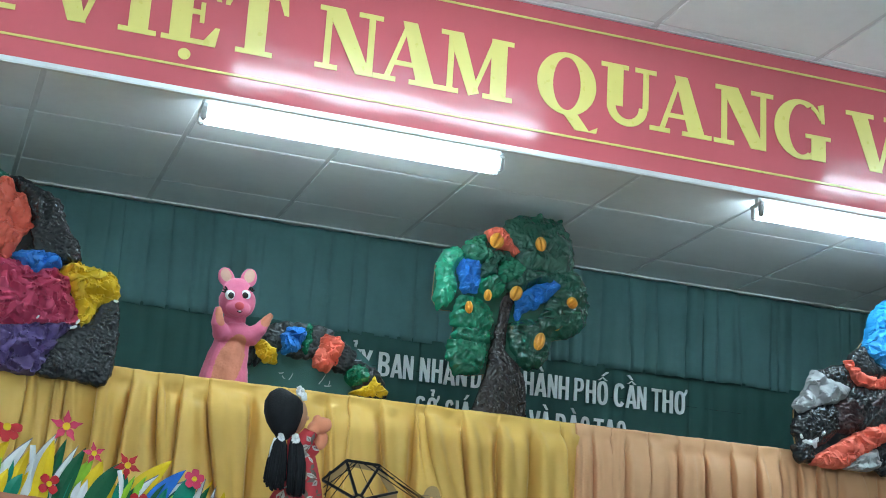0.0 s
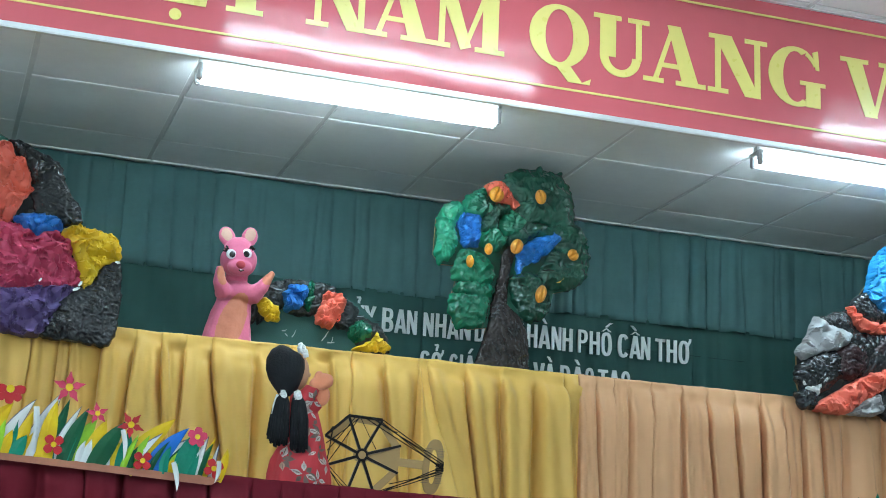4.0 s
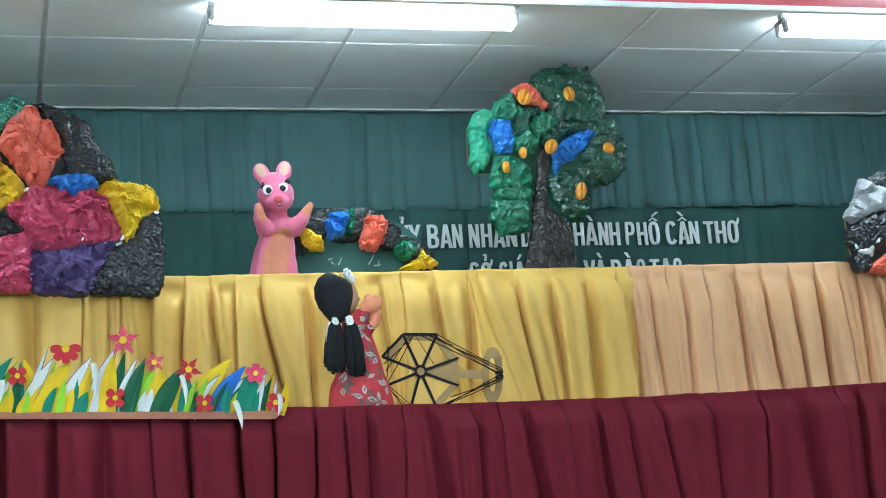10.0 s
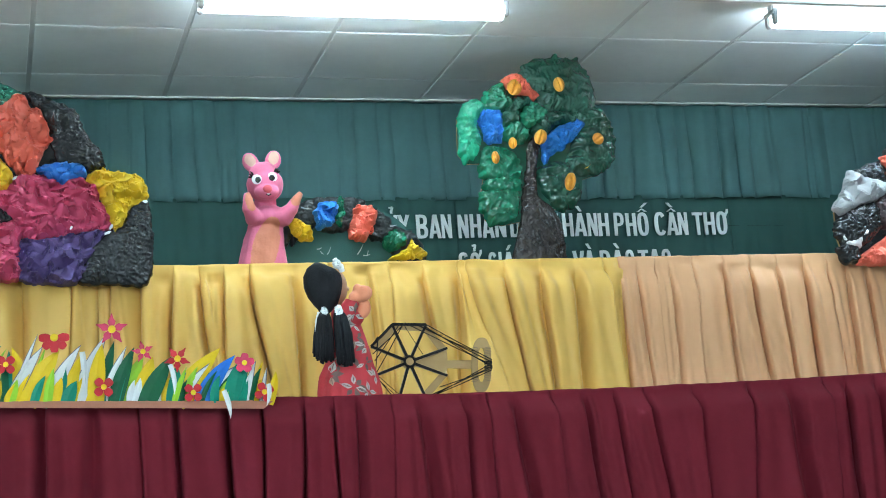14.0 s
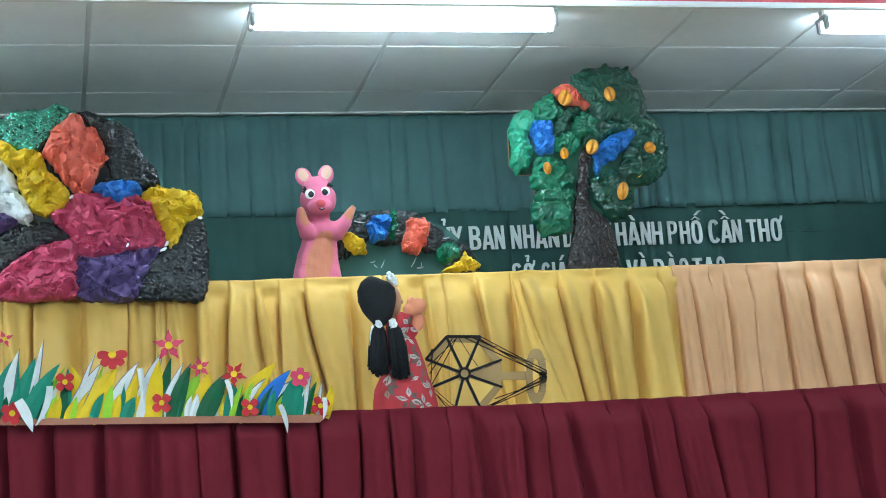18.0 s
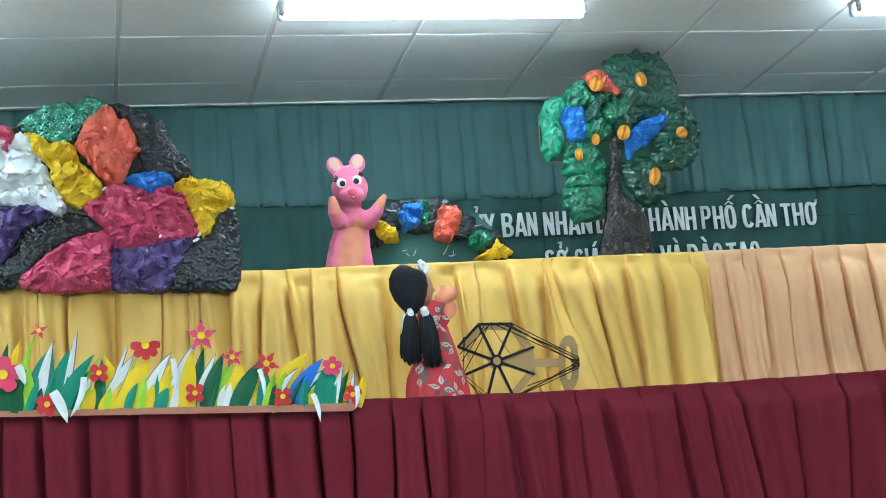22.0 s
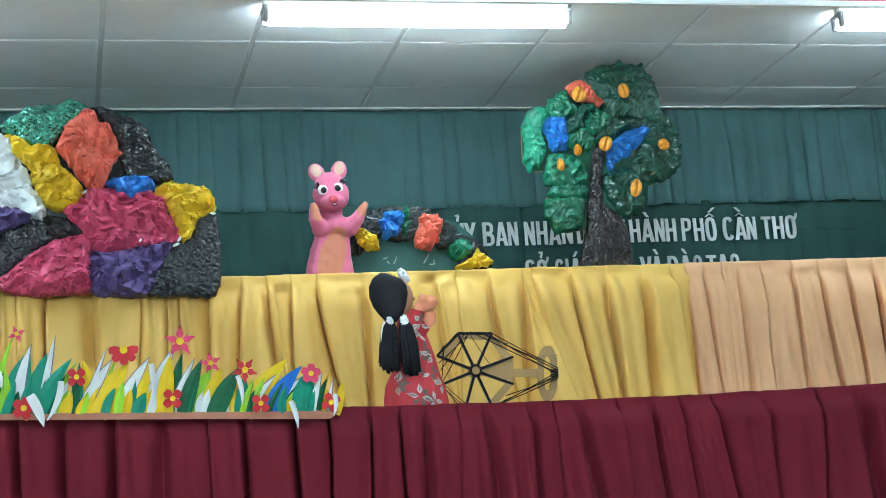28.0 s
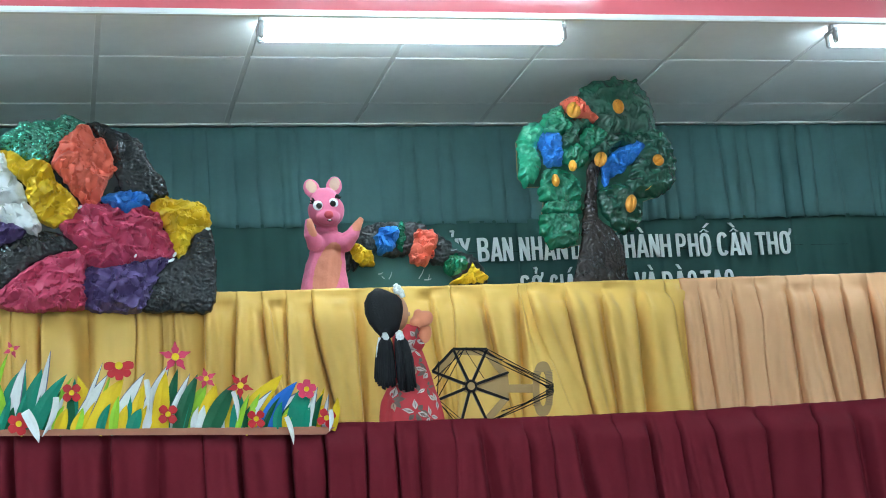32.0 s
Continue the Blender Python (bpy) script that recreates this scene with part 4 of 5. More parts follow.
patch(bush, "plastic_patch", M["pblack"], [(-0.423,2.544),(-0.28,2.535),(-0.237,2.576),(-0.182,2.66),(-0.086,2.699),(-0.022,2.718),(0.061,2.702),(0.111,2.643),(0.015,2.627),(-0.071,2.588),(-0.157,2.516),(-0.222,2.444),(-0.427,2.437)], 0.03)
patch(bush, "paper_patch", M["pmagenta"], [(-0.211,2.465),(-0.157,2.516),(-0.071,2.577),(0.015,2.622),(0.122,2.643),(0.152,2.619),(0.127,2.554),(0.124,2.422),(0.025,2.417),(-0.1,2.415),(-0.182,2.435)], 0.045)
patch(bush, "paper_patch", M["pmagenta"], [(0.042,2.737),(0.097,2.778),(0.121,2.811),(0.186,2.83),(0.26,2.804),(0.291,2.779),(0.325,2.811),(0.368,2.805),(0.41,2.784),(0.438,2.715),(0.457,2.668),(0.475,2.622),(0.441,2.601),(0.333,2.597),(0.224,2.57),(0.15,2.574),(0.122,2.643),(0.102,2.666)], 0.05)
patch(bush, "paper_patch", M["pblue"], [(0.198,2.845),(0.253,2.865),(0.307,2.876),(0.371,2.855),(0.38,2.82),(0.336,2.806),(0.285,2.786),(0.249,2.809)], 0.025)
patch(bush, "paper_patch", M["pyellow"], [(0.378,2.797),(0.436,2.84),(0.523,2.829),(0.588,2.814),(0.616,2.75),(0.603,2.717),(0.546,2.697),(0.52,2.631),(0.485,2.599),(0.466,2.645),(0.439,2.726),(0.409,2.773)], 0.04)
patch(bush, "paper_patch", M["ppurple"], [(0.128,2.565),(0.224,2.57),(0.333,2.592),(0.452,2.601),(0.392,2.515),(0.342,2.407),(0.235,2.403),(0.13,2.421)], 0.035)
patch(bush, "plastic_patch", M["pblack"], [(0.342,2.407),(0.392,2.515),(0.452,2.596),(0.508,2.62),(0.553,2.697),(0.614,2.723),(0.625,2.568),(0.605,2.401),(0.471,2.399)], 0.025)
patch(bush, "paper_patch", M["pmagenta"], [(-0.385,3.027),(-0.258,3.067),(-0.213,3.042),(-0.242,2.964),(-0.346,2.969)], 0.03)
for x, z, w, h, a in ((0.455, 2.585, 0.030, 0.012, 20), (0.468, 2.607, 0.012, 0.026, -25), (0.118, 2.800, 0.024, 0.010, 35), (0.600, 2.706, 0.022, 0.012, -15), (0.320, 2.606, 0.018, 0.009, 50)):
    b = part("paper_scrap", slab([(-w / 2, -h / 3), (0.1 * w, -h / 2), (w / 2, h * 0.1), (0.2 * w, h / 2), (-w * 0.4, h * 0.3)], -0.001, 0), M["pwhite"], bush, "torn white paper edge")
    b.matrix_basis = pose(x, -0.062, z, 0, -a, 0)
part("backing_board", slab(BUSHBOARD, 0.0, 0.012), M["card"], bush, "brown cardboard backing")
part("backing_film", slab([(p[0] * 0.97 + 0.01, p[1]) for p in BUSHBOARD], -0.004, -0.0005), M["pblack"], bush, "black plastic film")

# ---- paper bush beyond the peach drape ----
rbush = thing("paper_bush", "bush of black, red and blue crumpled plastic on the peach drape", "stage prop", loc=(0, 6.03, 0))
patch(rbush, "paper_patch", M["psky"], [(4.232,3.241),(4.072,3.21),(3.986,3.126),(3.954,3.015),(3.938,2.961),(3.996,2.916),(4.064,2.877),(4.22,2.866)], 0.04)
patch(rbush, "paper_patch", M["pcoral"], [(3.848,2.892),(3.877,2.901),(3.95,2.845),(4.039,2.848),(4.159,2.837),(4.158,2.8),(3.92,2.794),(3.876,2.83)], 0.025)
patch(rbush, "paper_patch", M["pgrey"], [(3.582,2.672),(3.643,2.743),(3.678,2.829),(3.715,2.816),(3.831,2.778),(3.849,2.755),(3.801,2.706),(3.7,2.678),(3.613,2.635)], 0.03)
patch(rbush, "plastic_patch", M["pblack"], [(3.686,2.807),(3.803,2.87),(3.862,2.847),(3.89,2.786),(3.979,2.784),(4.219,2.813),(4.213,2.63),(3.916,2.591),(3.8,2.634),(3.831,2.74)], 0.035)
patch(rbush, "plastic_patch", M["pmaroon"], [(3.795,2.692),(3.889,2.739),(3.946,2.651),(3.863,2.573),(3.785,2.589)], 0.04)
patch(rbush, "plastic_patch", M["pmaroon"], [(3.948,2.723),(4.062,2.794),(4.218,2.8),(4.214,2.669),(3.961,2.648)], 0.035)
patch(rbush, "plastic_patch", M["pblack"], [(3.579,2.591),(3.656,2.655),(3.786,2.683),(3.805,2.579),(3.712,2.506),(3.627,2.484),(3.584,2.529)], 0.04)
patch(rbush, "paper_patch", M["pwhite"], [(3.596,2.555),(3.638,2.522),(3.684,2.545),(3.721,2.569),(3.684,2.495),(3.627,2.496)], 0.02)
patch(rbush, "paper_patch", M["pcoral"], [(3.663,2.438),(3.799,2.52),(3.945,2.6),(4.058,2.646),(4.215,2.682),(4.213,2.617),(4.056,2.556),(3.914,2.477),(3.826,2.413),(3.683,2.412)], 0.04)
patch(rbush, "paper_patch", M["pgrey"], [(3.84,2.417),(3.987,2.508),(4.006,2.442),(3.942,2.415)], 0.025)
patch(rbush, "plastic_patch", M["pblack"], [(3.578,2.488),(3.655,2.497),(3.674,2.431),(3.612,2.417),(3.584,2.447)], 0.03)
patch(rbush, "plastic_patch", M["pblack"], [(3.973,2.501),(4.056,2.556),(4.243,2.613),(4.236,2.402),(4.015,2.41)], 0.03)
patch(rbush, "plastic_patch", M["pblack"], [(3.863,2.899),(3.938,2.974),(3.996,2.916),(4.07,2.873),(4.19,2.849),(4.039,2.843),(3.95,2.84)], 0.03)
part("backing_board", slab(RBOARD, 0.0, 0.012), M["card"], rbush, "brown cardboard backing")
part("backing_film", slab(RBOARD, -0.004, -0.0005), M["pblack"], rbush, "black plastic film")

# ---- fruit tree ----
tree = thing("paper_tree", "fruit tree of crumpled green plastic with orange fruits behind the drape", "stage prop", loc=(0, 6.15, 0))
patch(tree, "crown_patch", M["ptreedark"], [(2.219,3.27),(2.233,3.334),(2.301,3.365),(2.366,3.373),(2.395,3.395),(2.413,3.371),(2.469,3.37),(2.492,3.384),(2.503,3.35),(2.537,3.298),(2.55,3.245),(2.556,3.155),(2.51,3.106),(2.411,3.136),(2.307,3.127),(2.278,3.192),(2.257,3.231)], 0.05, 0.0, 0.55)
patch(tree, "crown_patch", M["ptreelight"], [(1.926,3.105),(1.972,3.173),(2.036,3.181),(2.054,3.125),(2.01,3.076),(2.025,3.001),(2.005,2.939),(1.951,2.9),(1.919,2.943),(1.933,3.017)], 0.045)
patch(tree, "crown_patch", M["ptree"], [(2.036,3.181),(2.081,3.237),(2.134,3.258),(2.153,3.209),(2.197,3.157),(2.129,3.122),(2.055,3.132)], 0.04)
patch(tree, "crown_patch", M["ptree"], [(2.213,3.143),(2.275,3.176),(2.334,3.139),(2.313,3.076),(2.233,3.049),(2.201,3.093)], 0.04)
patch(tree, "crown_patch", M["ptree"], [(2.115,3.052),(2.188,3.089),(2.24,3.041),(2.217,2.985),(2.149,2.988),(2.115,3.017)], 0.03)
patch(tree, "crown_patch", M["ptreedark"], [(2.434,3.122),(2.568,3.15),(2.621,3.071),(2.633,2.974),(2.609,2.899),(2.537,2.852),(2.446,2.844),(2.388,2.879),(2.428,2.983),(2.464,3.057)], 0.045)
patch(tree, "crown_patch", M["ptreedark"], [(2.275,2.889),(2.404,2.908),(2.434,2.844),(2.456,2.768),(2.414,2.704),(2.349,2.692),(2.283,2.765),(2.261,2.84)], 0.035)
patch(tree, "crown_patch", M["ptree"], [(2.035,2.975),(2.134,2.966),(2.191,2.906),(2.182,2.839),(2.09,2.819),(2.006,2.848),(2.015,2.914)], 0.035)
patch(tree, "crown_patch", M["ptree"], [(2.042,2.839),(2.182,2.839),(2.185,2.782),(2.108,2.769),(2.017,2.779)], 0.035)
patch(tree, "crown_patch", M["ptree"], [(2.0,2.779),(2.061,2.794),(2.149,2.796),(2.175,2.746),(2.16,2.673),(2.116,2.639),(2.04,2.631),(1.999,2.694)], 0.04)
patch(tree, "crown_patch", M["ptreedark"], [(2.162,3.183),(2.221,3.206),(2.277,3.187),(2.211,3.131),(2.205,3.088),(2.12,3.052),(2.124,3.122)], 0.03)
patch(tree, "crown_patch", M["ptreedark"], [(2.307,3.127),(2.436,3.129),(2.481,3.087),(2.375,3.066),(2.312,3.013),(2.288,2.989),(2.245,3.041)], 0.03)
patch(tree, "film_patch", M["pblue"], [(2.01,3.114),(2.068,3.142),(2.118,3.135),(2.128,3.059),(2.113,2.997),(2.049,2.992),(2.034,3.05)], 0.035)
patch(tree, "film_patch", M["pblue"], [(2.312,3.013),(2.375,3.061),(2.444,3.096),(2.498,3.076),(2.453,3.02),(2.393,2.972),(2.337,2.937),(2.306,2.893),(2.291,2.951)], 0.035)
patch(tree, "paper_patch", M["pcoral"], [(2.143,3.268),(2.175,3.285),(2.213,3.278),(2.25,3.231),(2.291,3.196),(2.258,3.18),(2.192,3.215),(2.148,3.235)], 0.03, 0.018)
patch(tree, "trunk", M["ptrunk"], [(2.219,2.905),(2.225,2.967),(2.256,3.015),(2.288,3.027),(2.287,2.976),(2.265,2.89),(2.258,2.766),(2.316,2.709),(2.353,2.613),(2.342,2.394),(2.115,2.409),(2.164,2.624),(2.19,2.745)], 0.03)
part("backing_board", slab(TREEBOARD, 0.0, 0.012), M["card"], tree, "cardboard backing")
part("backing_film", slab(TREEBOARD, -0.004, -0.0005), M["ptreedark"], tree, "dark green plastic film")
for (x, z), w, h, a in zip(FRUITS, (0.030, 0.023, 0.025, 0.024, 0.022, 0.016, 0.015), (0.034, 0.030, 0.032, 0.022, 0.037, 0.023, 0.025), (30, -10, 25, 60, 15, 0, -5)):
    bm = bmesh.new()
    ball(bm, (0, 0, 0), (w * 1.08, 0.020, h * 1.08), u=40, v=24)
    for v in bm.verts:
        g = math.exp(-((v.co.x + 0.1 * w * math.sin(v.co.z * 60)) / (w * 0.15)) ** 2)
        v.co.y *= 1 - 0.8 * g
        v.co += Vector((0, 0.003 * noise.noise(v.co * 90), 0))
    f = part("fruit", bm, M["orange"], tree, "orange yellow paper fruit")
    f.matrix_basis = pose(x, -0.062, z, 0, a, 0)

part("paper_scrap", slab([(2.455, 2.862), (2.475, 2.872), (2.488, 2.885), (2.470, 2.866)], -0.07, -0.066), M["pyellow"], tree)

# ---- flower arch ----
arch = thing("flower_arch", "arch of black plastic film with crumpled paper flowers behind the drape", "stage prop", loc=(0, 6.2, 0))
patch(arch, "paper_flower", M["pyellow"], [(1.186,2.668),(1.222,2.682),(1.278,2.643),(1.287,2.596),(1.251,2.582),(1.201,2.609)], 0.03)
patch(arch, "paper_flower", M["pblue"], [(1.289,2.709),(1.326,2.745),(1.39,2.752),(1.401,2.702),(1.365,2.642),(1.303,2.638)], 0.035)
patch(arch, "paper_flower", M["ptree"], [(1.393,2.756),(1.422,2.766),(1.428,2.713),(1.407,2.637),(1.38,2.661)], 0.025)
patch(arch, "paper_flower", M["pcoral"], [(1.437,2.625),(1.464,2.725),(1.52,2.737),(1.557,2.712),(1.553,2.653),(1.523,2.6),(1.487,2.584),(1.444,2.592)], 0.035)
patch(arch, "paper_flower", M["ptree"], [(1.578,2.593),(1.621,2.63),(1.673,2.615),(1.682,2.567),(1.627,2.535),(1.582,2.552)], 0.03)
patch(arch, "paper_flower", M["pyellow"], [(1.596,2.502),(1.664,2.544),(1.695,2.582),(1.727,2.555),(1.76,2.531),(1.738,2.5)], 0.03)
patch(arch, "paper_flower", M["ptree"], [(1.057,2.529),(1.082,2.571),(1.146,2.574),(1.186,2.539),(1.178,2.504),(1.062,2.494)], 0.03, -0.03)
patch(arch, "arch_band", M["arch_film"], [(1.063,2.506),(1.073,2.575),(1.126,2.633),(1.175,2.68),(1.196,2.644),(1.193,2.585),(1.145,2.551),(1.131,2.493)], 0.02)
patch(arch, "arch_band", M["arch_film"], [(1.175,2.68),(1.236,2.738),(1.32,2.762),(1.326,2.667),(1.266,2.632),(1.204,2.574),(1.191,2.632)], 0.02)
patch(arch, "arch_band", M["arch_film"], [(1.308,2.757),(1.415,2.766),(1.509,2.756),(1.514,2.641),(1.406,2.63),(1.313,2.643)], 0.02)
patch(arch, "arch_band", M["arch_film"], [(1.496,2.732),(1.555,2.717),(1.608,2.676),(1.616,2.623),(1.558,2.588),(1.501,2.629)], 0.02)
patch(arch, "arch_band", M["arch_film"], [(1.599,2.65),(1.674,2.63),(1.728,2.596),(1.757,2.495),(1.636,2.497),(1.616,2.556),(1.575,2.588)], 0.02)
# pale grey slivers laid on the dark film as its glints
for x, z, w, h, a in ((1.305, 2.548, 0.022, 0.006, 20), (1.315, 2.530, 0.018, 0.005, -40), (1.345, 2.538, 0.035, 0.005, 65), (1.475, 2.542, 0.05, 0.005, 60), (1.50, 2.518, 0.03, 0.006, 10), (1.505, 2.53, 0.02, 0.004, 80), (1.262, 2.716, 0.045, 0.007, -8), (1.62, 2.64, 0.03, 0.005, 10)):
    b = part("film_glint", slab([(-w / 2, -h / 4), (0, -h * 0.7), (w / 2, -h / 5), (w / 2, h / 5), (0, h * 0.1), (-w / 2, h * 0.6)], -0.001, 0), M["pgrey"], arch, "pale sliver painted as a glint on the film")
    b.matrix_basis = pose(x, -0.045, z, 0, -a, 0)
part("film_sheet", slab([(1.12, 2.45), (1.15, 2.62), (1.28, 2.73), (1.46, 2.745), (1.62, 2.70), (1.72, 2.60), (1.74, 2.45)], 0.004, 0.008, 40), M["curtain"], arch, "dark green film sheet")

# ---- pig puppet ----
def inside(x, z, cx, cz, rx, rz, turn=0.0):
    """Whether (x, z) lies in an ellipse turned anticlockwise by turn degrees."""
    c, s = math.cos(radians(turn)), math.sin(radians(turn))
    u, v = (x - cx) * c + (z - cz) * s, (z - cz) * c - (x - cx) * s
    return (u / rx) ** 2 + (v / rz) ** 2 < 1


def pig():
    bm = bmesh.new()
    tube(bm, [(-0.022, 0, -0.22), (-0.020, 0, -0.03), (-0.012, 0, 0.057), (-0.002, 0, 0.12), (0.0, 0, 0.165), (0.0, 0, 0.205), (0.0, -0.01, 0.25)],
         [0.112, 0.099, 0.084, 0.072, 0.062, 0.047, 0.042], 0, 36, flat=0.6, ripple=0.045)
    ball(bm, (0.0, -0.018, 0.165), (0.064, 0.042, 0.044), 0, u=20, v=14)
    ball(bm, (-0.003, -0.03, 0.292), (0.075, 0.064, 0.070), 0, u=24, v=18)
    ball(bm, (-0.006, -0.028, 0.330), (0.060, 0.054, 0.058), 0, u=24, v=18)
    ball(bm, (-0.004, -0.070, 0.256), (0.050, 0.036, 0.034), 0, u=20, v=14)
    ball(bm, (-0.028, -0.03, 0.366), (0.024, 0.018, 0.022), 0)
    ball(bm, (-0.012, -0.03, 0.372), (0.014, 0.014, 0.014), 0)
    ball(bm, (-0.056, -0.026, 0.388), (0.034, 0.015, 0.042), 0, (0, -24, 0))
    ball(bm, (0.036, -0.026, 0.396), (0.034, 0.015, 0.043), 0, (0, 14, 0))
    tube(bm, [(-0.025, -0.01, 0.16), (-0.058, -0.04, 0.158), (-0.078, -0.062, 0.19), (-0.081, -0.068, 0.225), (-0.084, -0.068, 0.252)], [0.044, 0.037, 0.027, 0.021, 0.011], 0, 16)
    tube(bm, [(0.03, -0.01, 0.165), (0.072, -0.03, 0.162), (0.098, -0.045, 0.190), (0.122, -0.05, 0.232), (0.139, -0.05, 0.256)], [0.050, 0.040, 0.028, 0.018, 0.011], 0, 16)
    bm = melt(bm, 0.0032, 9)
    for f in bm.faces:
        c = f.calc_center_median()
        wob = 0.004 * noise.noise(c * 60)
        if c.y < -0.012 and inside(c.x + wob, c.z, -0.016, 0.030, 0.132, 0.052, 72) and c.z < 0.17:
            f.material_index = 1
        elif f.normal.y < -0.2 and (inside(c.x, c.z, -0.059, 0.394, 0.021, 0.028, 24) or inside(c.x, c.z, 0.037, 0.403, 0.021, 0.029, -14)):
            f.material_index = 2
        elif f.normal.y < 0.2 and inside(c.x + wob, c.z, -0.072, 0.212, 0.040, 0.022, 98) and c.y < -0.055:
            f.material_index = 1
        elif inside(c.x + wob, c.z, 0.124, 0.232, 0.042, 0.024, 52) and c.x > 0.09 and c.y < -0.040:
            f.material_index = 1
    for v in bm.verts:
        v.co += v.normal * (0.0006 * noise.noise(v.co * 140) + 0.0020 * noise.noise(v.co * 30))
    for x, z, px, pz in ((-0.044, 0.302, -0.041, 0.299), (0.019, 0.311, 0.016, 0.307)):
        ball(bm, (x, -0.084, z), (0.0205, 0.011, 0.0205), 4, u=20, v=14)
        ball(bm, (px, -0.0925, pz), (0.0125, 0.0045, 0.0130), 5, u=18, v=12)
    for x, z, a in ((-0.062, 0.316, 150), (-0.059, 0.322, 125), (-0.064, 0.310, 175), (0.030, 0.333, 75), (0.036, 0.332, 50), (0.040, 0.329, 30), (0.033, 0.334, 60)):
        c, s = math.cos(radians(a)), math.sin(radians(a))
        tube(bm, [(x, -0.083, z), (x + 0.008 * c, -0.089, z + 0.008 * s), (x + 0.015 * c, -0.086, z + 0.015 * s)], [0.0042, 0.0036, 0.0012], 5, 8)
    ball(bm, (-0.006, -0.106, 0.258), (0.019, 0.011, 0.016), 3)
    tube(bm, [(-0.012, -0.098, 0.238), (-0.003, -0.103, 0.232), (0.008, -0.098, 0.238)], [0.0022, 0.0030, 0.0022], 5, 8)
    ball(bm, (-0.003, -0.101, 0.237), (0.006, 0.004, 0.004), 4)
    ob = part("pig_puppet", bm, [M[k] for k in ("pigpink", "pigpale", "pigear", "pignose", "eye_white", "eye_black")])
    ob.matrix_basis = pose(1.095, 6.16, 2.515, 0, 0, 0)
    tagged(ob, "pink plush pig hand puppet with an orange belly and raised paws", "hand puppet")


pig()


# ---- girl doll ----
def join(bm, other, index):
    """Adds a finished shape to bm with one material index."""
    me = bpy.data.meshes.new("piece")
    for f in other.faces:
        f.material_index = index
    other.to_mesh(me)
    other.free()
    bm.from_mesh(me)
    bpy.data.meshes.remove(me)


def doll():
    bm = bmesh.new()
    tube(bm, [(0.027, 0, -0.10), (0.027, 0, 0.02), (0.028, 0, 0.065), (0.033, 0, 0.12), (0.036, 0, 0.165), (0.032, 0, 0.214), (0.026, 0, 0.255), (0.012, 0, 0.285), (0.0, 0, 0.31)],
         [0.120, 0.108, 0.099, 0.078, 0.063, 0.052, 0.048, 0.038, 0.026], 0, 40, flat=0.75, ripple=0.05, waves=6)
    tube(bm, [(-0.004, -0.020, 0.268), (0.016, -0.048, 0.282), (0.032, -0.058, 0.305), (0.040, -0.060, 0.322)], [0.036, 0.034, 0.028, 0.024], 0, 16)
    tube(bm, [(0.035, -0.010, 0.262), (0.060, -0.024, 0.268), (0.074, -0.030, 0.278)], [0.034, 0.028, 0.022], 0, 16)
    bm = melt(bm, 0.0045, 3)
    for v in bm.verts:
        v.co += v.normal * 0.005 * noise.noise((v.co.x * 34, v.co.y * 34, v.co.z * 12))
    tree_of = BVHTree.FromBMesh(bm)
    # sprays of printed leaves and blossoms on the cloth
    spray = random.Random(12)
    leaves = []
    for cx, cz, n, size in ((0.046, 0.275, 7, 1.0), (0.000, 0.240, 6, 1.1), (0.092, 0.165, 8, 1.2), (0.030, 0.140, 7, 1.3), (-0.050, 0.070, 7, 1.2), (0.110, 0.060, 6, 1.0), (0.024, 0.020, 8, 1.1), (0.070, 0.215, 5, 0.8), (0.075, 0.105, 4, 0.8), (-0.015, 0.165, 5, 0.9), (0.075, 0.005, 5, 0.9), (-0.02, 0.10, 3, 0.7)):
        for k in range(n):
            a = 360 * k / n + spray.uniform(-30, 30)
            off = spray.uniform(0.000, 0.012) * size
            leaves.append((cx + off * math.cos(radians(a)), cz + off * math.sin(radians(a)), a, size * spray.uniform(0.022, 0.048), size * spray.uniform(0.011, 0.019), spray.choice((5, 5, 6, 6, 7))))
    for x, z, a, ln, wd, m in leaves:
        c, s = math.cos(radians(a)), math.sin(radians(a))
        for grow, off, idx in ((1.0, spray.uniform(0.0010, 0.0022), m), (0.14, 0.0026, 6)):
            rows = []
            for i in range(9):
                t = i / 8
                half = wd * 0.5 * grow * math.sin(math.pi * t ** 0.85) ** 1.4 if 0 < i < 8 else 0.0004
                tt = 0.5 + (t - 0.5) * (grow if grow > 0.5 else 0.85)
                row = []
                for q in (-1, 0, 1):
                    px, pz = x + c * ln * tt - s * half * q, z + s * ln * tt + c * half * q
                    hit = tree_of.ray_cast(Vector((px, -0.5, pz)), Vector((0, 1, 0)))[0]
                    row.append(hit.y if hit else None)
                    row[-1] = (px, row[-1], pz)
                rows.append(row)
            if any(p[1] is None for r in rows for p in r):
                continue
            vs = [[bm.verts.new((p[0], p[1] - off, p[2])) for p in r] for r in rows]
            for r0, r1 in zip(vs, vs[1:]):
                for i in range(2):
                    bm.faces.new((r0[i], r0[i + 1], r1[i + 1], r1[i])).material_index = idx
    # hands held up to the chin
    hd = bmesh.new()
    for c, r, a in (((0.076, -0.055, 0.346), (0.039, 0.028, 0.029), -12), ((0.096, -0.055, 0.350), (0.018, 0.020, 0.024), 0), ((0.058, -0.062, 0.364), (0.014, 0.013, 0.018), 30), ((0.052, -0.058, 0.334), (0.024, 0.024, 0.022), 0)):
        ball(hd, c, r, 0, (0, a, 0))
    join(bm, melt(hd, 0.0035, 3), 4)
    hd = bmesh.new()
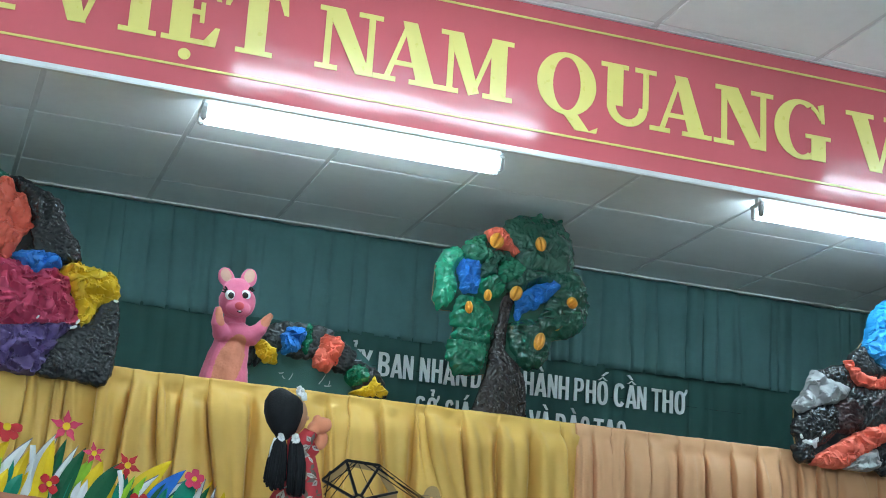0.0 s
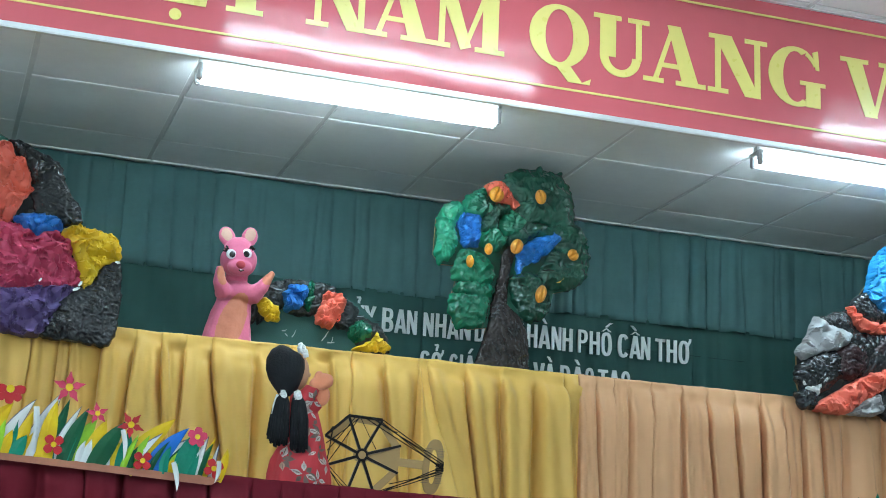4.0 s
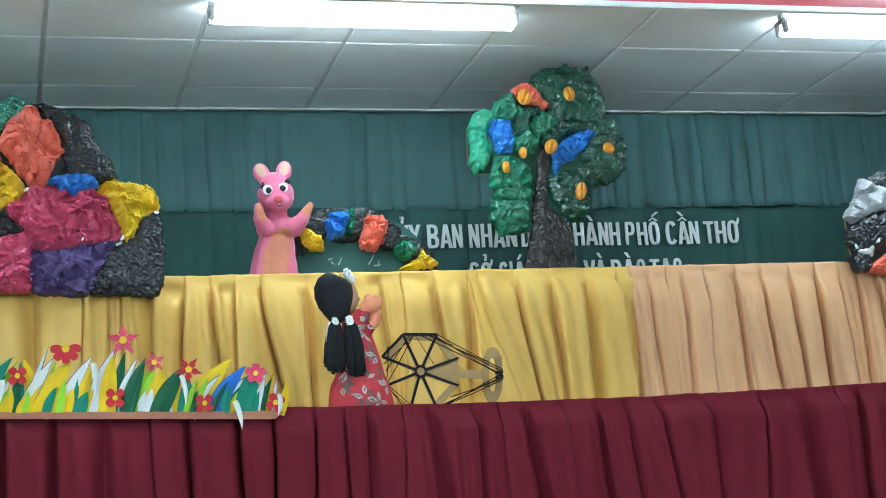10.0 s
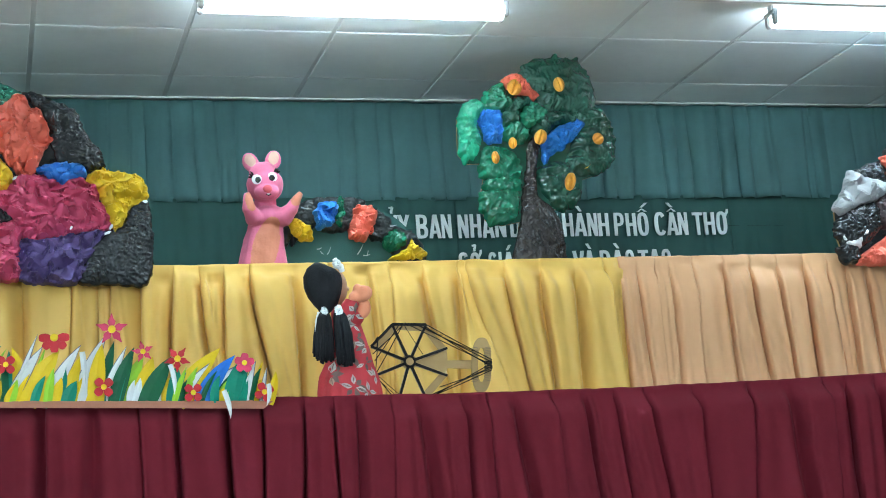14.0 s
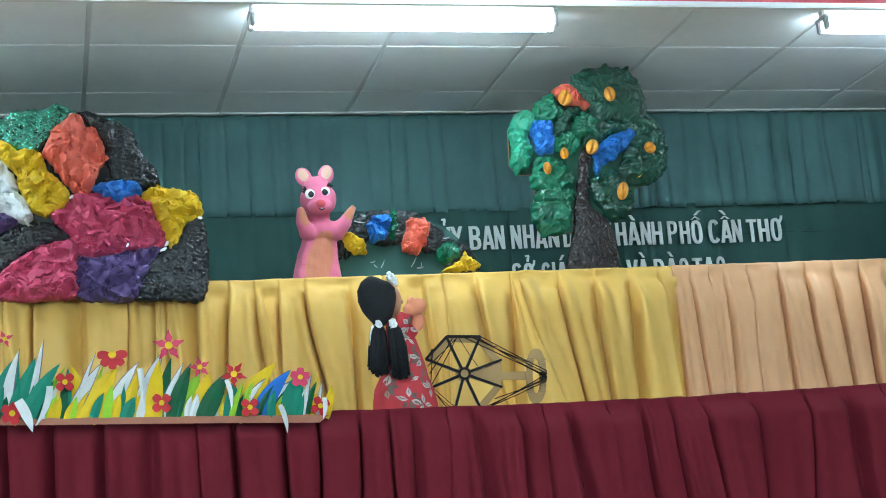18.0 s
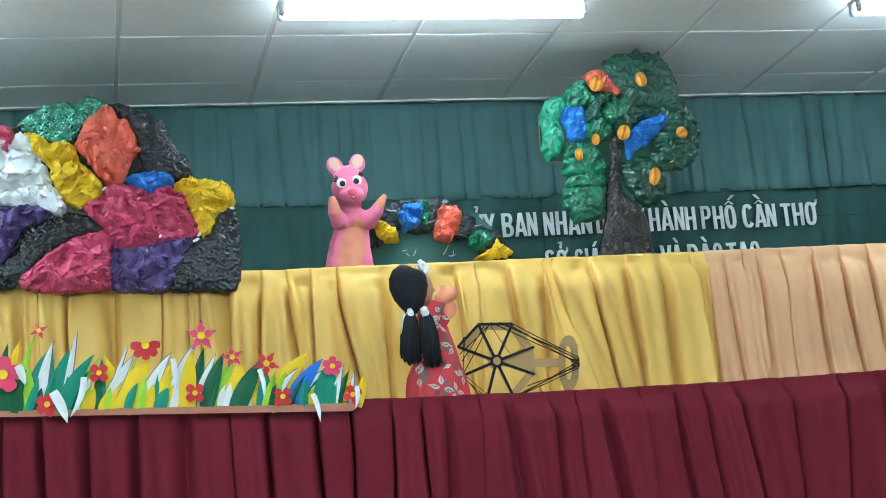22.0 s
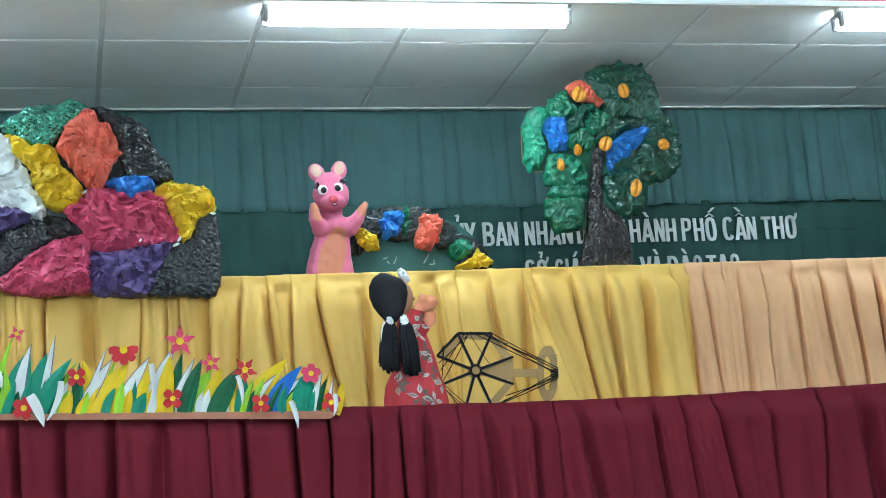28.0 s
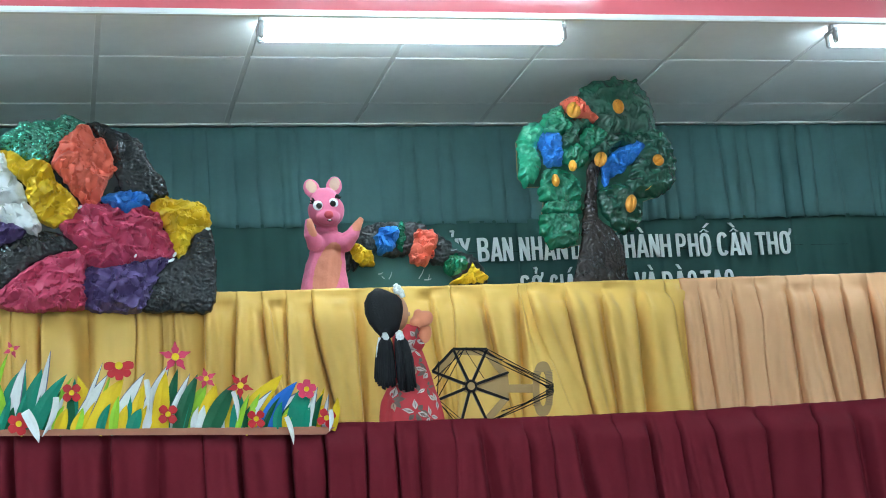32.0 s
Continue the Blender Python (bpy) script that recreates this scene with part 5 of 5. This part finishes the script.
    for c, r, a in (((0.084, -0.030, 0.298), (0.027, 0.022, 0.036), 15), ((0.076, -0.040, 0.318), (0.014, 0.014, 0.018), -20)):
        ball(hd, c, r, 0, (0, a, 0))
    join(bm, melt(hd, 0.0035, 3), 4)
    # face seen past the hair
    ball(bm, (-0.002, 0.022, 0.384), (0.046, 0.046, 0.066), 2, u=24, v=18)
    ball(bm, (0.043, 0.015, 0.378), (0.007, 0.008, 0.008), 2)
    # yarn hair gathered to the tail
    tube(bm, [(-0.042, -0.01, 0.458), (-0.046, -0.01, 0.452), (-0.050, -0.012, 0.440), (-0.051, -0.014, 0.418), (-0.050, -0.016, 0.385), (-0.048, -0.020, 0.350), (-0.047, -0.026, 0.322), (-0.052, -0.036, 0.300), (-0.056, -0.044, 0.286)],
         [0.010, 0.034, 0.053, 0.066, 0.0675, 0.058, 0.044, 0.026, 0.013], 1, 96, flat=0.95, ripple=0.007, waves=29)
    lock = random.Random(3)
    for tx, ty, lean, end in ((-0.060, -0.050, -0.012, 0.112), (-0.012, -0.062, 0.016, 0.098)):
        for k in range(64):
            a, q = lock.uniform(0, 2 * math.pi), math.sqrt(lock.random())
            ox, oy = q * math.cos(a), q * math.sin(a)
            tip = end + lock.uniform(-0.010, 0.024) + 0.012 * abs(ox)
            tube(bm, [(tx + 0.010 * ox, ty + 0.010 * oy, 0.292), (tx + 0.022 * ox + lean * 0.3, ty + 0.016 * oy - 0.008, 0.262), (tx + 0.031 * ox + lean * 0.7, ty + 0.018 * oy - 0.010, 0.205),
                      (tx + 0.035 * ox + lean + lock.uniform(-0.003, 0.003), ty + 0.018 * oy - 0.010, tip)], [0.0050, 0.0062, 0.0060, 0.0042], 1, 6)
    # white ties: a crumpled bow at the crown and at each tail
    for cx, cy, cz, n, r in ((-0.004, -0.046, 0.456, 9, 0.016), (-0.062, -0.064, 0.286, 6, 0.013), (-0.014, -0.078, 0.284, 9, 0.017)):
        for k in range(n):
            a = 2 * math.pi * k / n + lock.uniform(-0.3, 0.3)
            px, pz = cx + r * 0.8 * math.cos(a), cz + r * 1.15 * math.sin(a)
            tube(bm, [(cx, cy, cz), ((cx + px) / 2 - 0.003 * math.sin(a), cy - 0.010, (cz + pz) / 2 + 0.003 * math.cos(a)), (px, cy + lock.uniform(-0.004, 0.004), pz)], [0.004, 0.0075, lock.uniform(0.004, 0.007)], 3, 9, flat=0.5, ripple=0.15, waves=3)
    tube(bm, [(-0.004, -0.046, 0.462), (0.008, -0.046, 0.446), (0.014, -0.050, 0.426)], [0.009, 0.012, 0.008], 3, 12, flat=0.5, ripple=0.2, waves=4)
    tube(bm, [(-0.078, -0.06, 0.285), (-0.086, -0.06, 0.25), (-0.092, -0.056, 0.205)], [0.007, 0.009, 0.006], 3, 8, flat=0.3)
    ob = part("cloth_doll", bm, [M[k] for k in ("floral", "yarn", "face", "lace", "skin", "leaf_print", "leaf_dark", "leaf_tan")])
    ob.matrix_basis = pose(1.180, 5.32, 1.85, 0, 0, 0)
    tagged(ob, "cloth girl doll with two black yarn tails and red floral dress", "hand puppet")


doll()


# ---- spinning wheel cut-out ----
def wheel():
    e = thing("spinning_wheel_prop", "cardboard spinning wheel cut-out with black taped spokes and cords", "stage prop", loc=(1.433, 5.345, 1.960))
    hub = Vector((-0.002, 0.004))
    rim = [Vector(p) for p in ((0.140, 0.048), (0.068, 0.134), (-0.056, 0.139), (-0.137, 0.063), (-0.128, -0.040), (-0.050, -0.132), (0.052, -0.134), (0.133, -0.050))]

    def bar(name, a, b, w, y0, y1, m, label="", w2=None):
        a, b = Vector(a), Vector(b)
        s = (b - a).normalized()
        s = Vector((-s.y, s.x)) / 2
        w2 = w if w2 is None else w2
        return part(name, slab([a + s * w, a - s * w, b - s * w2, b + s * w2], y0, y1), m, e, label)

    # cardboard: rim pieces, filled wedge, hub plate, connecting bar and oval end
    for k, (wa, wb) in {0: (0.030, 0.022), 1: (0.026, 0.020), 2: (0.024, 0.036), 5: (0.022, 0.026), 6: (0.030, 0.026)}.items():
        a, b = rim[k], rim[(k + 1) % 8]
        ia, ib = a + (hub - a).normalized() * wa, b + (hub - b).normalized() * wb
        part("rim_piece", slab([a, b, ib, ia], 0.001, 0.005), M["card"], e, "brown cardboard rim piece")
    part("wedge", slab([(0.016, 0.010), rim[0] + Vector((-0.001, 0)), (0.140, 0.0), rim[7], (0.016, -0.010)], 0.006, 0.010), M["card"], e, "brown cardboard wedge")
    part("hub_plate", slab([hub + Vector((0.030 * math.cos(t), 0.026 * math.sin(t))) for t in (math.pi * 2 * k / 20 for k in range(20))], 0.0, 0.005), M["card"], e, "brown cardboard plate")
    part("bar", slab([(0.136, 0.006), (0.242, 0.003), (0.240, -0.028), (0.135, -0.022)], 0.011, 0.015), M["card"], e, "brown cardboard bar")
    bm = bmesh.new()
    turn = [math.pi * 2 * k / 48 for k in range(48)]

    def oval(rx, rz, p=0.75):
        out = []
        for t in turn:
            z = rz * math.copysign(abs(math.sin(t)) ** 0.9, math.sin(t))
            out.append((0.264 + 0.08 * z + rx * math.copysign(abs(math.cos(t)) ** p, math.cos(t)), -0.0155 + z))
        return out

    loops = [[bm.verts.new((p[0], y, p[1])) for p in oval(*r)] for y, r in ((0.004, (0.037, 0.098)), (0.004, (0.0135, 0.061)), (0.010, (0.0135, 0.061)), (0.010, (0.037, 0.098)))]
    for a, b in zip(loops, loops[1:] + loops[:1]):
        for k in range(48):
            bm.faces.new((a[k], a[(k + 1) % 48], b[(k + 1) % 48], b[k]))
    part("oval_end", bm, M["card"], e, "brown oval cardboard ring")
    for z0, z1 in ((0.017, 0.046), (-0.074, -0.044)):
        for k in range(6):
            z = z0 + (z1 - z0) * k / 5
            lean = 0.08 * (z + 0.0155)
            for xa, xb in ((0.2272, 0.2505), (0.2770, 0.3005)):
                bar("thread_turn", (xa + lean, z), (xb + lean, z + 0.002), 0.0012, 0.0030, 0.0110, M["leaf_dark"], "dark thread wound round the ring")
    for k in range(8):
        d = (rim[k] - hub).normalized()
        bar("spoke", hub + d * 0.016, rim[k], 0.0095, -0.004, 0.0, M["tape"], "black taped spoke", 0.0080)
        bar("spoke_edge", hub + d * 0.018, rim[k] - d * 0.002, 0.0125, 0.0004, 0.003, M["leaf_tan"], "brown card strip", 0.0110)
    for k, w in ((1, 0.010), (2, 0.007)):
        bar("edge_tape", rim[k], rim[(k + 1) % 8], w, -0.003, 0.0, M["tape"], "black tape")
    bm = bmesh.new()
    tube(bm, [(hub.x + 0.018 * math.cos(t), -0.006, hub.y + 0.018 * math.sin(t)) for t in (math.pi * 2 * k / 20 for k in range(21))], [0.0048] * 21, sides=8)
    part("hub_ring", bm, M["tape"], e)
    part("hub_disc", slab([hub + Vector((0.016 * math.cos(t), 0.016 * math.sin(t))) for t in (math.pi * 2 * k / 16 for k in range(16))], -0.008, -0.003), M["card"], e)
    for i, (a, b) in enumerate((((-0.010, 0.142), (0.299, -0.018)), ((0.030, 0.139), (0.300, -0.008)), ((0.066, 0.134), (0.301, 0.000)), ((0.020, 0.140), (0.232, 0.034)), ((0.060, 0.128), (0.300, -0.026)), ((0.10, 0.100), (0.124, 0.094)),
                 ((0.040, -0.134), (0.300, -0.012)), ((0.020, -0.134), (0.299, -0.024)), ((0.066, -0.122), (0.298, -0.036)), ((0.10, -0.09), (0.300, -0.030)),
                 ((-0.137, 0.060), (-0.050, 0.139)), ((-0.134, 0.035), (-0.010, 0.140)), ((-0.128, 0.010), (-0.030, 0.138)), ((-0.124, -0.030), (-0.020, 0.132)), ((-0.130, -0.045), (-0.110, 0.095)), ((-0.137, 0.060), (-0.112, 0.096)),
                 ((-0.128, -0.040), (-0.060, -0.130)), ((-0.132, -0.030), (-0.020, -0.135)), ((-0.115, -0.060), (-0.035, -0.135)), ((-0.012, 0.130), (0.048, 0.028)), ((-0.112, 0.096), (-0.118, 0.055)))):
        bm = bmesh.new()
        tube(bm, [(a[0], -0.006 - 0.0008 * (i % 4), a[1]), ((a[0] + b[0]) / 2, -0.007, (a[1] + b[1]) / 2 - 0.002), (b[0], -0.004 - 0.0008 * (i % 4), b[1])], [0.0017 if i < 17 else 0.0012] * 3, sides=6)
        part("cord", bm, M["tape"], e, "black cord")
    for z in (-0.006, -0.012, -0.022, -0.028):
        bar("cord_wrap", (0.276, z), (0.3035, z + 0.003), 0.004, 0.001, 0.013, M["tape"], "black cord wound round the ring")


wheel()


# ---- grass and flower cut-outs ----
LAYER = [0]


def blade(parent, m, b, tip, w, bend=0.0):
    """One pointed leaf of coloured film from its foot b to its tip."""
    b, tip = Vector(b), Vector(tip)
    mid = (b + tip) / 2 + Vector((bend, 0.0))
    bm = bmesh.new()
    LAYER[0] += 1
    front = {"gwhite": 0.010, "goutline": 0.0085}.get(m, 0.0012 * (LAYER[0] * 7 % 18))
    y0 = -0.002 - front
    rows = []
    for k in range(13):
        t = k / 12
        c = b * (1 - t) ** 2 + 2 * mid * t * (1 - t) + tip * t * t
        d = (2 * (mid - b) * (1 - t) + 2 * (tip - mid) * t).normalized()
        s = Vector((-d.y, d.x)) * w / 2 * max(0.02, (0.92 + 0.12 * math.sin(math.pi * t ** 0.8)) * (1 - t ** 3.4))
        lean = y0 - 0.06 * max(0, c.y - 1.84)
        rows.append([bm.verts.new((c.x - s.x, lean, c.y - s.y)), bm.verts.new((c.x + s.x * 0.1, lean - 0.0015, c.y + s.y * 0.1)), bm.verts.new((c.x + s.x, lean + 0.001, c.y + s.y))])
    for p, q in zip(rows, rows[1:]):
        for i in range(2):
            bm.faces.new((p[i], p[i + 1], q[i + 1], q[i]))
    ob = part("blade", bm, M[m], parent)
    sol = ob.modifiers.new("film", "SOLIDIFY")
    sol.thickness = 0.0008
    return ob


def flower(parent, x, z, r, m, petals=5, turn=0.0, pointed=False, half=False):
    f = part("flower", slab([(r * 0.27 * math.cos(t), r * 0.27 * math.sin(t)) for t in (math.pi * 2 * k / 14 for k in range(14))], -0.004, 0.0), M["gyellow"], parent, "cut-out paper flower with a yellow centre")
    f.location = (x, -0.036 - 0.06 * max(0, z - 1.84), z)
    for k in range(petals):
        a = turn + 2 * math.pi * k / petals if not half else math.pi + turn + math.pi * (k + 0.0) / (petals - 1)
        w = r * (0.27 if pointed else 0.30 if half else 0.40)
        o = [(r * 0.12, -w * 0.35), (r * 0.55, -w), (r * (0.75 if pointed else 0.95), -w * (0.55 if pointed else 0.75)), (r * (1.15 if pointed else 1.02), 0.0),
             (r * (0.75 if pointed else 0.95), w * (0.55 if pointed else 0.75)), (r * 0.55, w), (r * 0.12, w * 0.35)]
        c, s = math.cos(a), math.sin(a)
        p = part("petal", slab([(u * c - v * s, u * s + v * c) for u, v in o], 0.0005 + 0.0012 * (k % 2), 0.0020 + 0.0012 * (k % 2), 28), M[m], f)
    return f


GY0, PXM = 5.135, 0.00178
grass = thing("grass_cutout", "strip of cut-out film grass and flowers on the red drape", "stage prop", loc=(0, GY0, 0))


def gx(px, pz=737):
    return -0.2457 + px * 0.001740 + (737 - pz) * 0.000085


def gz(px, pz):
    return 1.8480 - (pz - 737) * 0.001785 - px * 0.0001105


bm = bmesh.new()
pts = []
for i in range(90):
    x = -0.75 + 1.65 * i / 89
    pts.append((x, 1.856 - 0.0395 * x + 0.004 * noise.noise((x * 26, 0, 0)) + 0.002 * noise.noise((x * 80, 3, 0))))
low = [(0.868, 1.796), (0.5, 1.814), (0.05, 1.834), (-0.75, 1.870)]
part("base_strip", slab(pts + low, -0.0265, -0.0235), M["strip"], grass, "orange brown film base strip")
TUFT = (("ggreen", -40, -55, 640, 40, 0), ("gyellow", -70, -60, 620, 24, 0), ("glime", -95, -80, 605, 20, 0), ("gteal", -120, -110, 640, 36, 0), ("gyellow", -150, -130, 630, 26, 0), ("ggreen", -180, -160, 620, 26, 0),
        ("gwhite", -205, -180, 620, 22, 0), ("gteal", -230, -220, 640, 40, 0), ("glime", -260, -240, 610, 24, 0), ("gyellow", -290, -270, 620, 26, 0),
        ("ggreen", -8, 12, 606, 22, -4), ("gyellow", 2, 32, 598, 20, -5), ("glime", 22, 60, 588, 13, -8), ("ggreen", 18, 14, 655, 46, 0), ("gteal", 68, 90, 612, 46, -14), ("gwhite", 70, 91, 603, 22, -12),
        ("gteal", 88, 120, 616, 32, -3), ("gwhite", 108, 133, 586, 15, -1), ("glime", 50, 44, 640, 22, 3), ("gteal", 108, 164, 626, 28, -16), ("glime", 124, 174, 630, 13, -10), ("gyellow", 104, 146, 672, 22, -14),
        ("ggreen", 124, 150, 650, 20, -4), ("glime", 136, 150, 676, 20, -4), ("gyellow", 153, 166, 686, 20, -3), ("gteal", 176, 178, 632, 18, 0), ("ggreen", 172, 172, 648, 16, 0), ("gyellow", 206, 183, 626, 26, 8),
        ("gyellow", 210, 266, 630, 38, -8), ("glime", 182, 194, 684, 17, 0), ("glime", 216, 243, 622, 10, -4), ("gwhite", 182, 236, 626, 24, -8), ("gwhite", 188, 226, 606, 10, -6), ("ggreen", 243, 242, 664, 38, 2),
        ("gwhite", 246, 303, 622, 26, -8), ("gblue", 224, 229, 694, 9, 0), ("gyellow", 260, 272, 678, 18, -2), ("ggreen", 268, 278, 656, 15, -2), ("gyellow", 282, 303, 640, 22, -3), ("gteal", 282, 298, 684, 24, -4),
        ("gwhite", 300, 348, 602, 30, -6), ("glime", 308, 334, 638, 14, -4), ("glime", 297, 298, 684, 9, 0), ("gyellow", 334, 342, 616, 28, -6), ("ggreen", 346, 364, 610, 22, -6), ("gwhite", 346, 385, 622, 17, -5),
        ("gyellow", 362, 399, 624, 24, -6), ("ggreen", 368, 400, 621, 28, -8), ("glime", 378, 418, 634, 30, -4), ("gyellow", 408, 434, 636, 30, 2), ("ggreen", 424, 468, 636, 34, -6), ("gyellow", 446, 464, 674, 34, -6),
        ("gteal", 472, 478, 650, 26, 2), ("gyellow", 478, 560, 616, 36, -12), ("glime", 490, 517, 652, 16, -6), ("gwhite", 488, 538, 648, 16, -14), ("gblue", 526, 586, 630, 32, -16), ("ggreen", 530, 536, 662, 14, 4),
        ("gwhite", 520, 590, 650, 20, -14), ("ggreen", 536, 594, 654, 26, -14), ("gteal", 588, 600, 636, 42, -4), ("golive", 562, 602, 656, 12, -6), ("gwhite", 612, 624, 642, 13, -8), ("gyellow", 612, 646, 670, 30, -10),
        ("gwhite", 638, 646, 652, 8, -3), ("gyellow", 652, 664, 656, 16, 4), ("gyellow", 556, 566, 690, 18, 0), ("gteal", 566, 580, 690, 26, 0), ("gyellow", 512, 520, 700, 20, 0))
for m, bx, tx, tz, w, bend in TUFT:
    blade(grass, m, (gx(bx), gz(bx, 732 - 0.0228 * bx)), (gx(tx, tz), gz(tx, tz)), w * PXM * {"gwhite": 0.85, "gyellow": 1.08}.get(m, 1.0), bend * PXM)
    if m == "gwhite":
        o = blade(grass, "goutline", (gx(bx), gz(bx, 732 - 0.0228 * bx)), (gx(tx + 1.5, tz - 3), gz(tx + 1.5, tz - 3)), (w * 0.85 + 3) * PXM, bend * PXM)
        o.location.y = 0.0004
rnd = random.Random(8)
for k in range(94):
    px = -290 + k * 9.9 + rnd.uniform(-4, 4)
    m = rnd.choice(("gyellow", "ggreen", "glime", "gteal", "ggreen", "gteal", "golive", "ggreen"))
    foot = gz(px, 731 - 0.0228 * px)
    o = blade(grass, m, (gx(px), foot), (gx(px + rnd.uniform(5, 30)), foot + rnd.uniform(0.03, 0.075)), rnd.uniform(0.024, 0.044), rnd.uniform(-0.012, 0.004))
    o.location.y = 0.016
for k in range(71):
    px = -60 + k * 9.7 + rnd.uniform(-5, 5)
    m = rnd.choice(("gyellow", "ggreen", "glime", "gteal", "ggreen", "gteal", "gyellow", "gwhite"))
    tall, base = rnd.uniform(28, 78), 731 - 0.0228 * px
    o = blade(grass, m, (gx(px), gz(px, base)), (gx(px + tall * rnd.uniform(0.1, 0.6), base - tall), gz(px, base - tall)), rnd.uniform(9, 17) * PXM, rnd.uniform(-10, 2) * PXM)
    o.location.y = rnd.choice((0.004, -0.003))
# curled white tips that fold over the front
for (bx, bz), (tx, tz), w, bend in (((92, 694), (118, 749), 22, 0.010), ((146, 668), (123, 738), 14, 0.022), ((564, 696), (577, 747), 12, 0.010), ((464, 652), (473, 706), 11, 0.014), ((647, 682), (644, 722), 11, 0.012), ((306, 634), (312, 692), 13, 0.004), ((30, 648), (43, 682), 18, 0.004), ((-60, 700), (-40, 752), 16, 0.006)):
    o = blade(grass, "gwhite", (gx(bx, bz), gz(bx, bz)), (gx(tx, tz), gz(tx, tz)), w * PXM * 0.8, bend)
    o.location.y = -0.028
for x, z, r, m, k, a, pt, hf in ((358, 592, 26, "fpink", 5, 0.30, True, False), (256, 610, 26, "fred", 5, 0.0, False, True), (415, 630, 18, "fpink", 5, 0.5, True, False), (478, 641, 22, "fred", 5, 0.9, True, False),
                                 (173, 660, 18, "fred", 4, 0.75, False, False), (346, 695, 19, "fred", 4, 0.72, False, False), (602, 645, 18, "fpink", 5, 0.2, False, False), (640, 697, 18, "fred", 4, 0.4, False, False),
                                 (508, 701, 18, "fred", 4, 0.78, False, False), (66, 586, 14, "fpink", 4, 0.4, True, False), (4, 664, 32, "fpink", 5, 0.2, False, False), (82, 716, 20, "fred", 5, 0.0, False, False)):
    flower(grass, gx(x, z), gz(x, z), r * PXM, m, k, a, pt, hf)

small = thing("grass_cutout", "small cut-out grass tuft of coloured film on the red drape", "stage prop", loc=(0, GY0, 0))
part("base_strip", slab([(3.22, 1.838), (3.30, 1.803), (4.4, 1.803), (4.4, 1.845), (3.26, 1.845)], -0.002, 0.002), M["strip"], small, "orange brown film base strip")
for m, bx, tx, tz, w in (("gblue", 3.24, 3.205, 1.895, 0.02), ("gteal", 3.26, 3.215, 1.912, 0.025), ("gwhite", 3.28, 3.235, 1.905, 0.02), ("glime", 3.29, 3.26, 1.888, 0.02), ("ggreen", 3.31, 3.285, 1.93, 0.035),
                        ("gyellow", 3.34, 3.33, 1.93, 0.04), ("gteal", 3.38, 3.37, 1.95, 0.04), ("gwhite", 3.42, 3.44, 1.96, 0.03), ("glime", 3.47, 3.46, 1.94, 0.04), ("ggreen", 3.53, 3.55, 1.97, 0.05), ("gyellow", 3.6, 3.63, 1.95, 0.05)):
    blade(small, m, (bx, 1.835), (tx, tz), w, -0.01)
flower(small, 3.295, 1.872, 0.028, "fred", 5, 0.3)
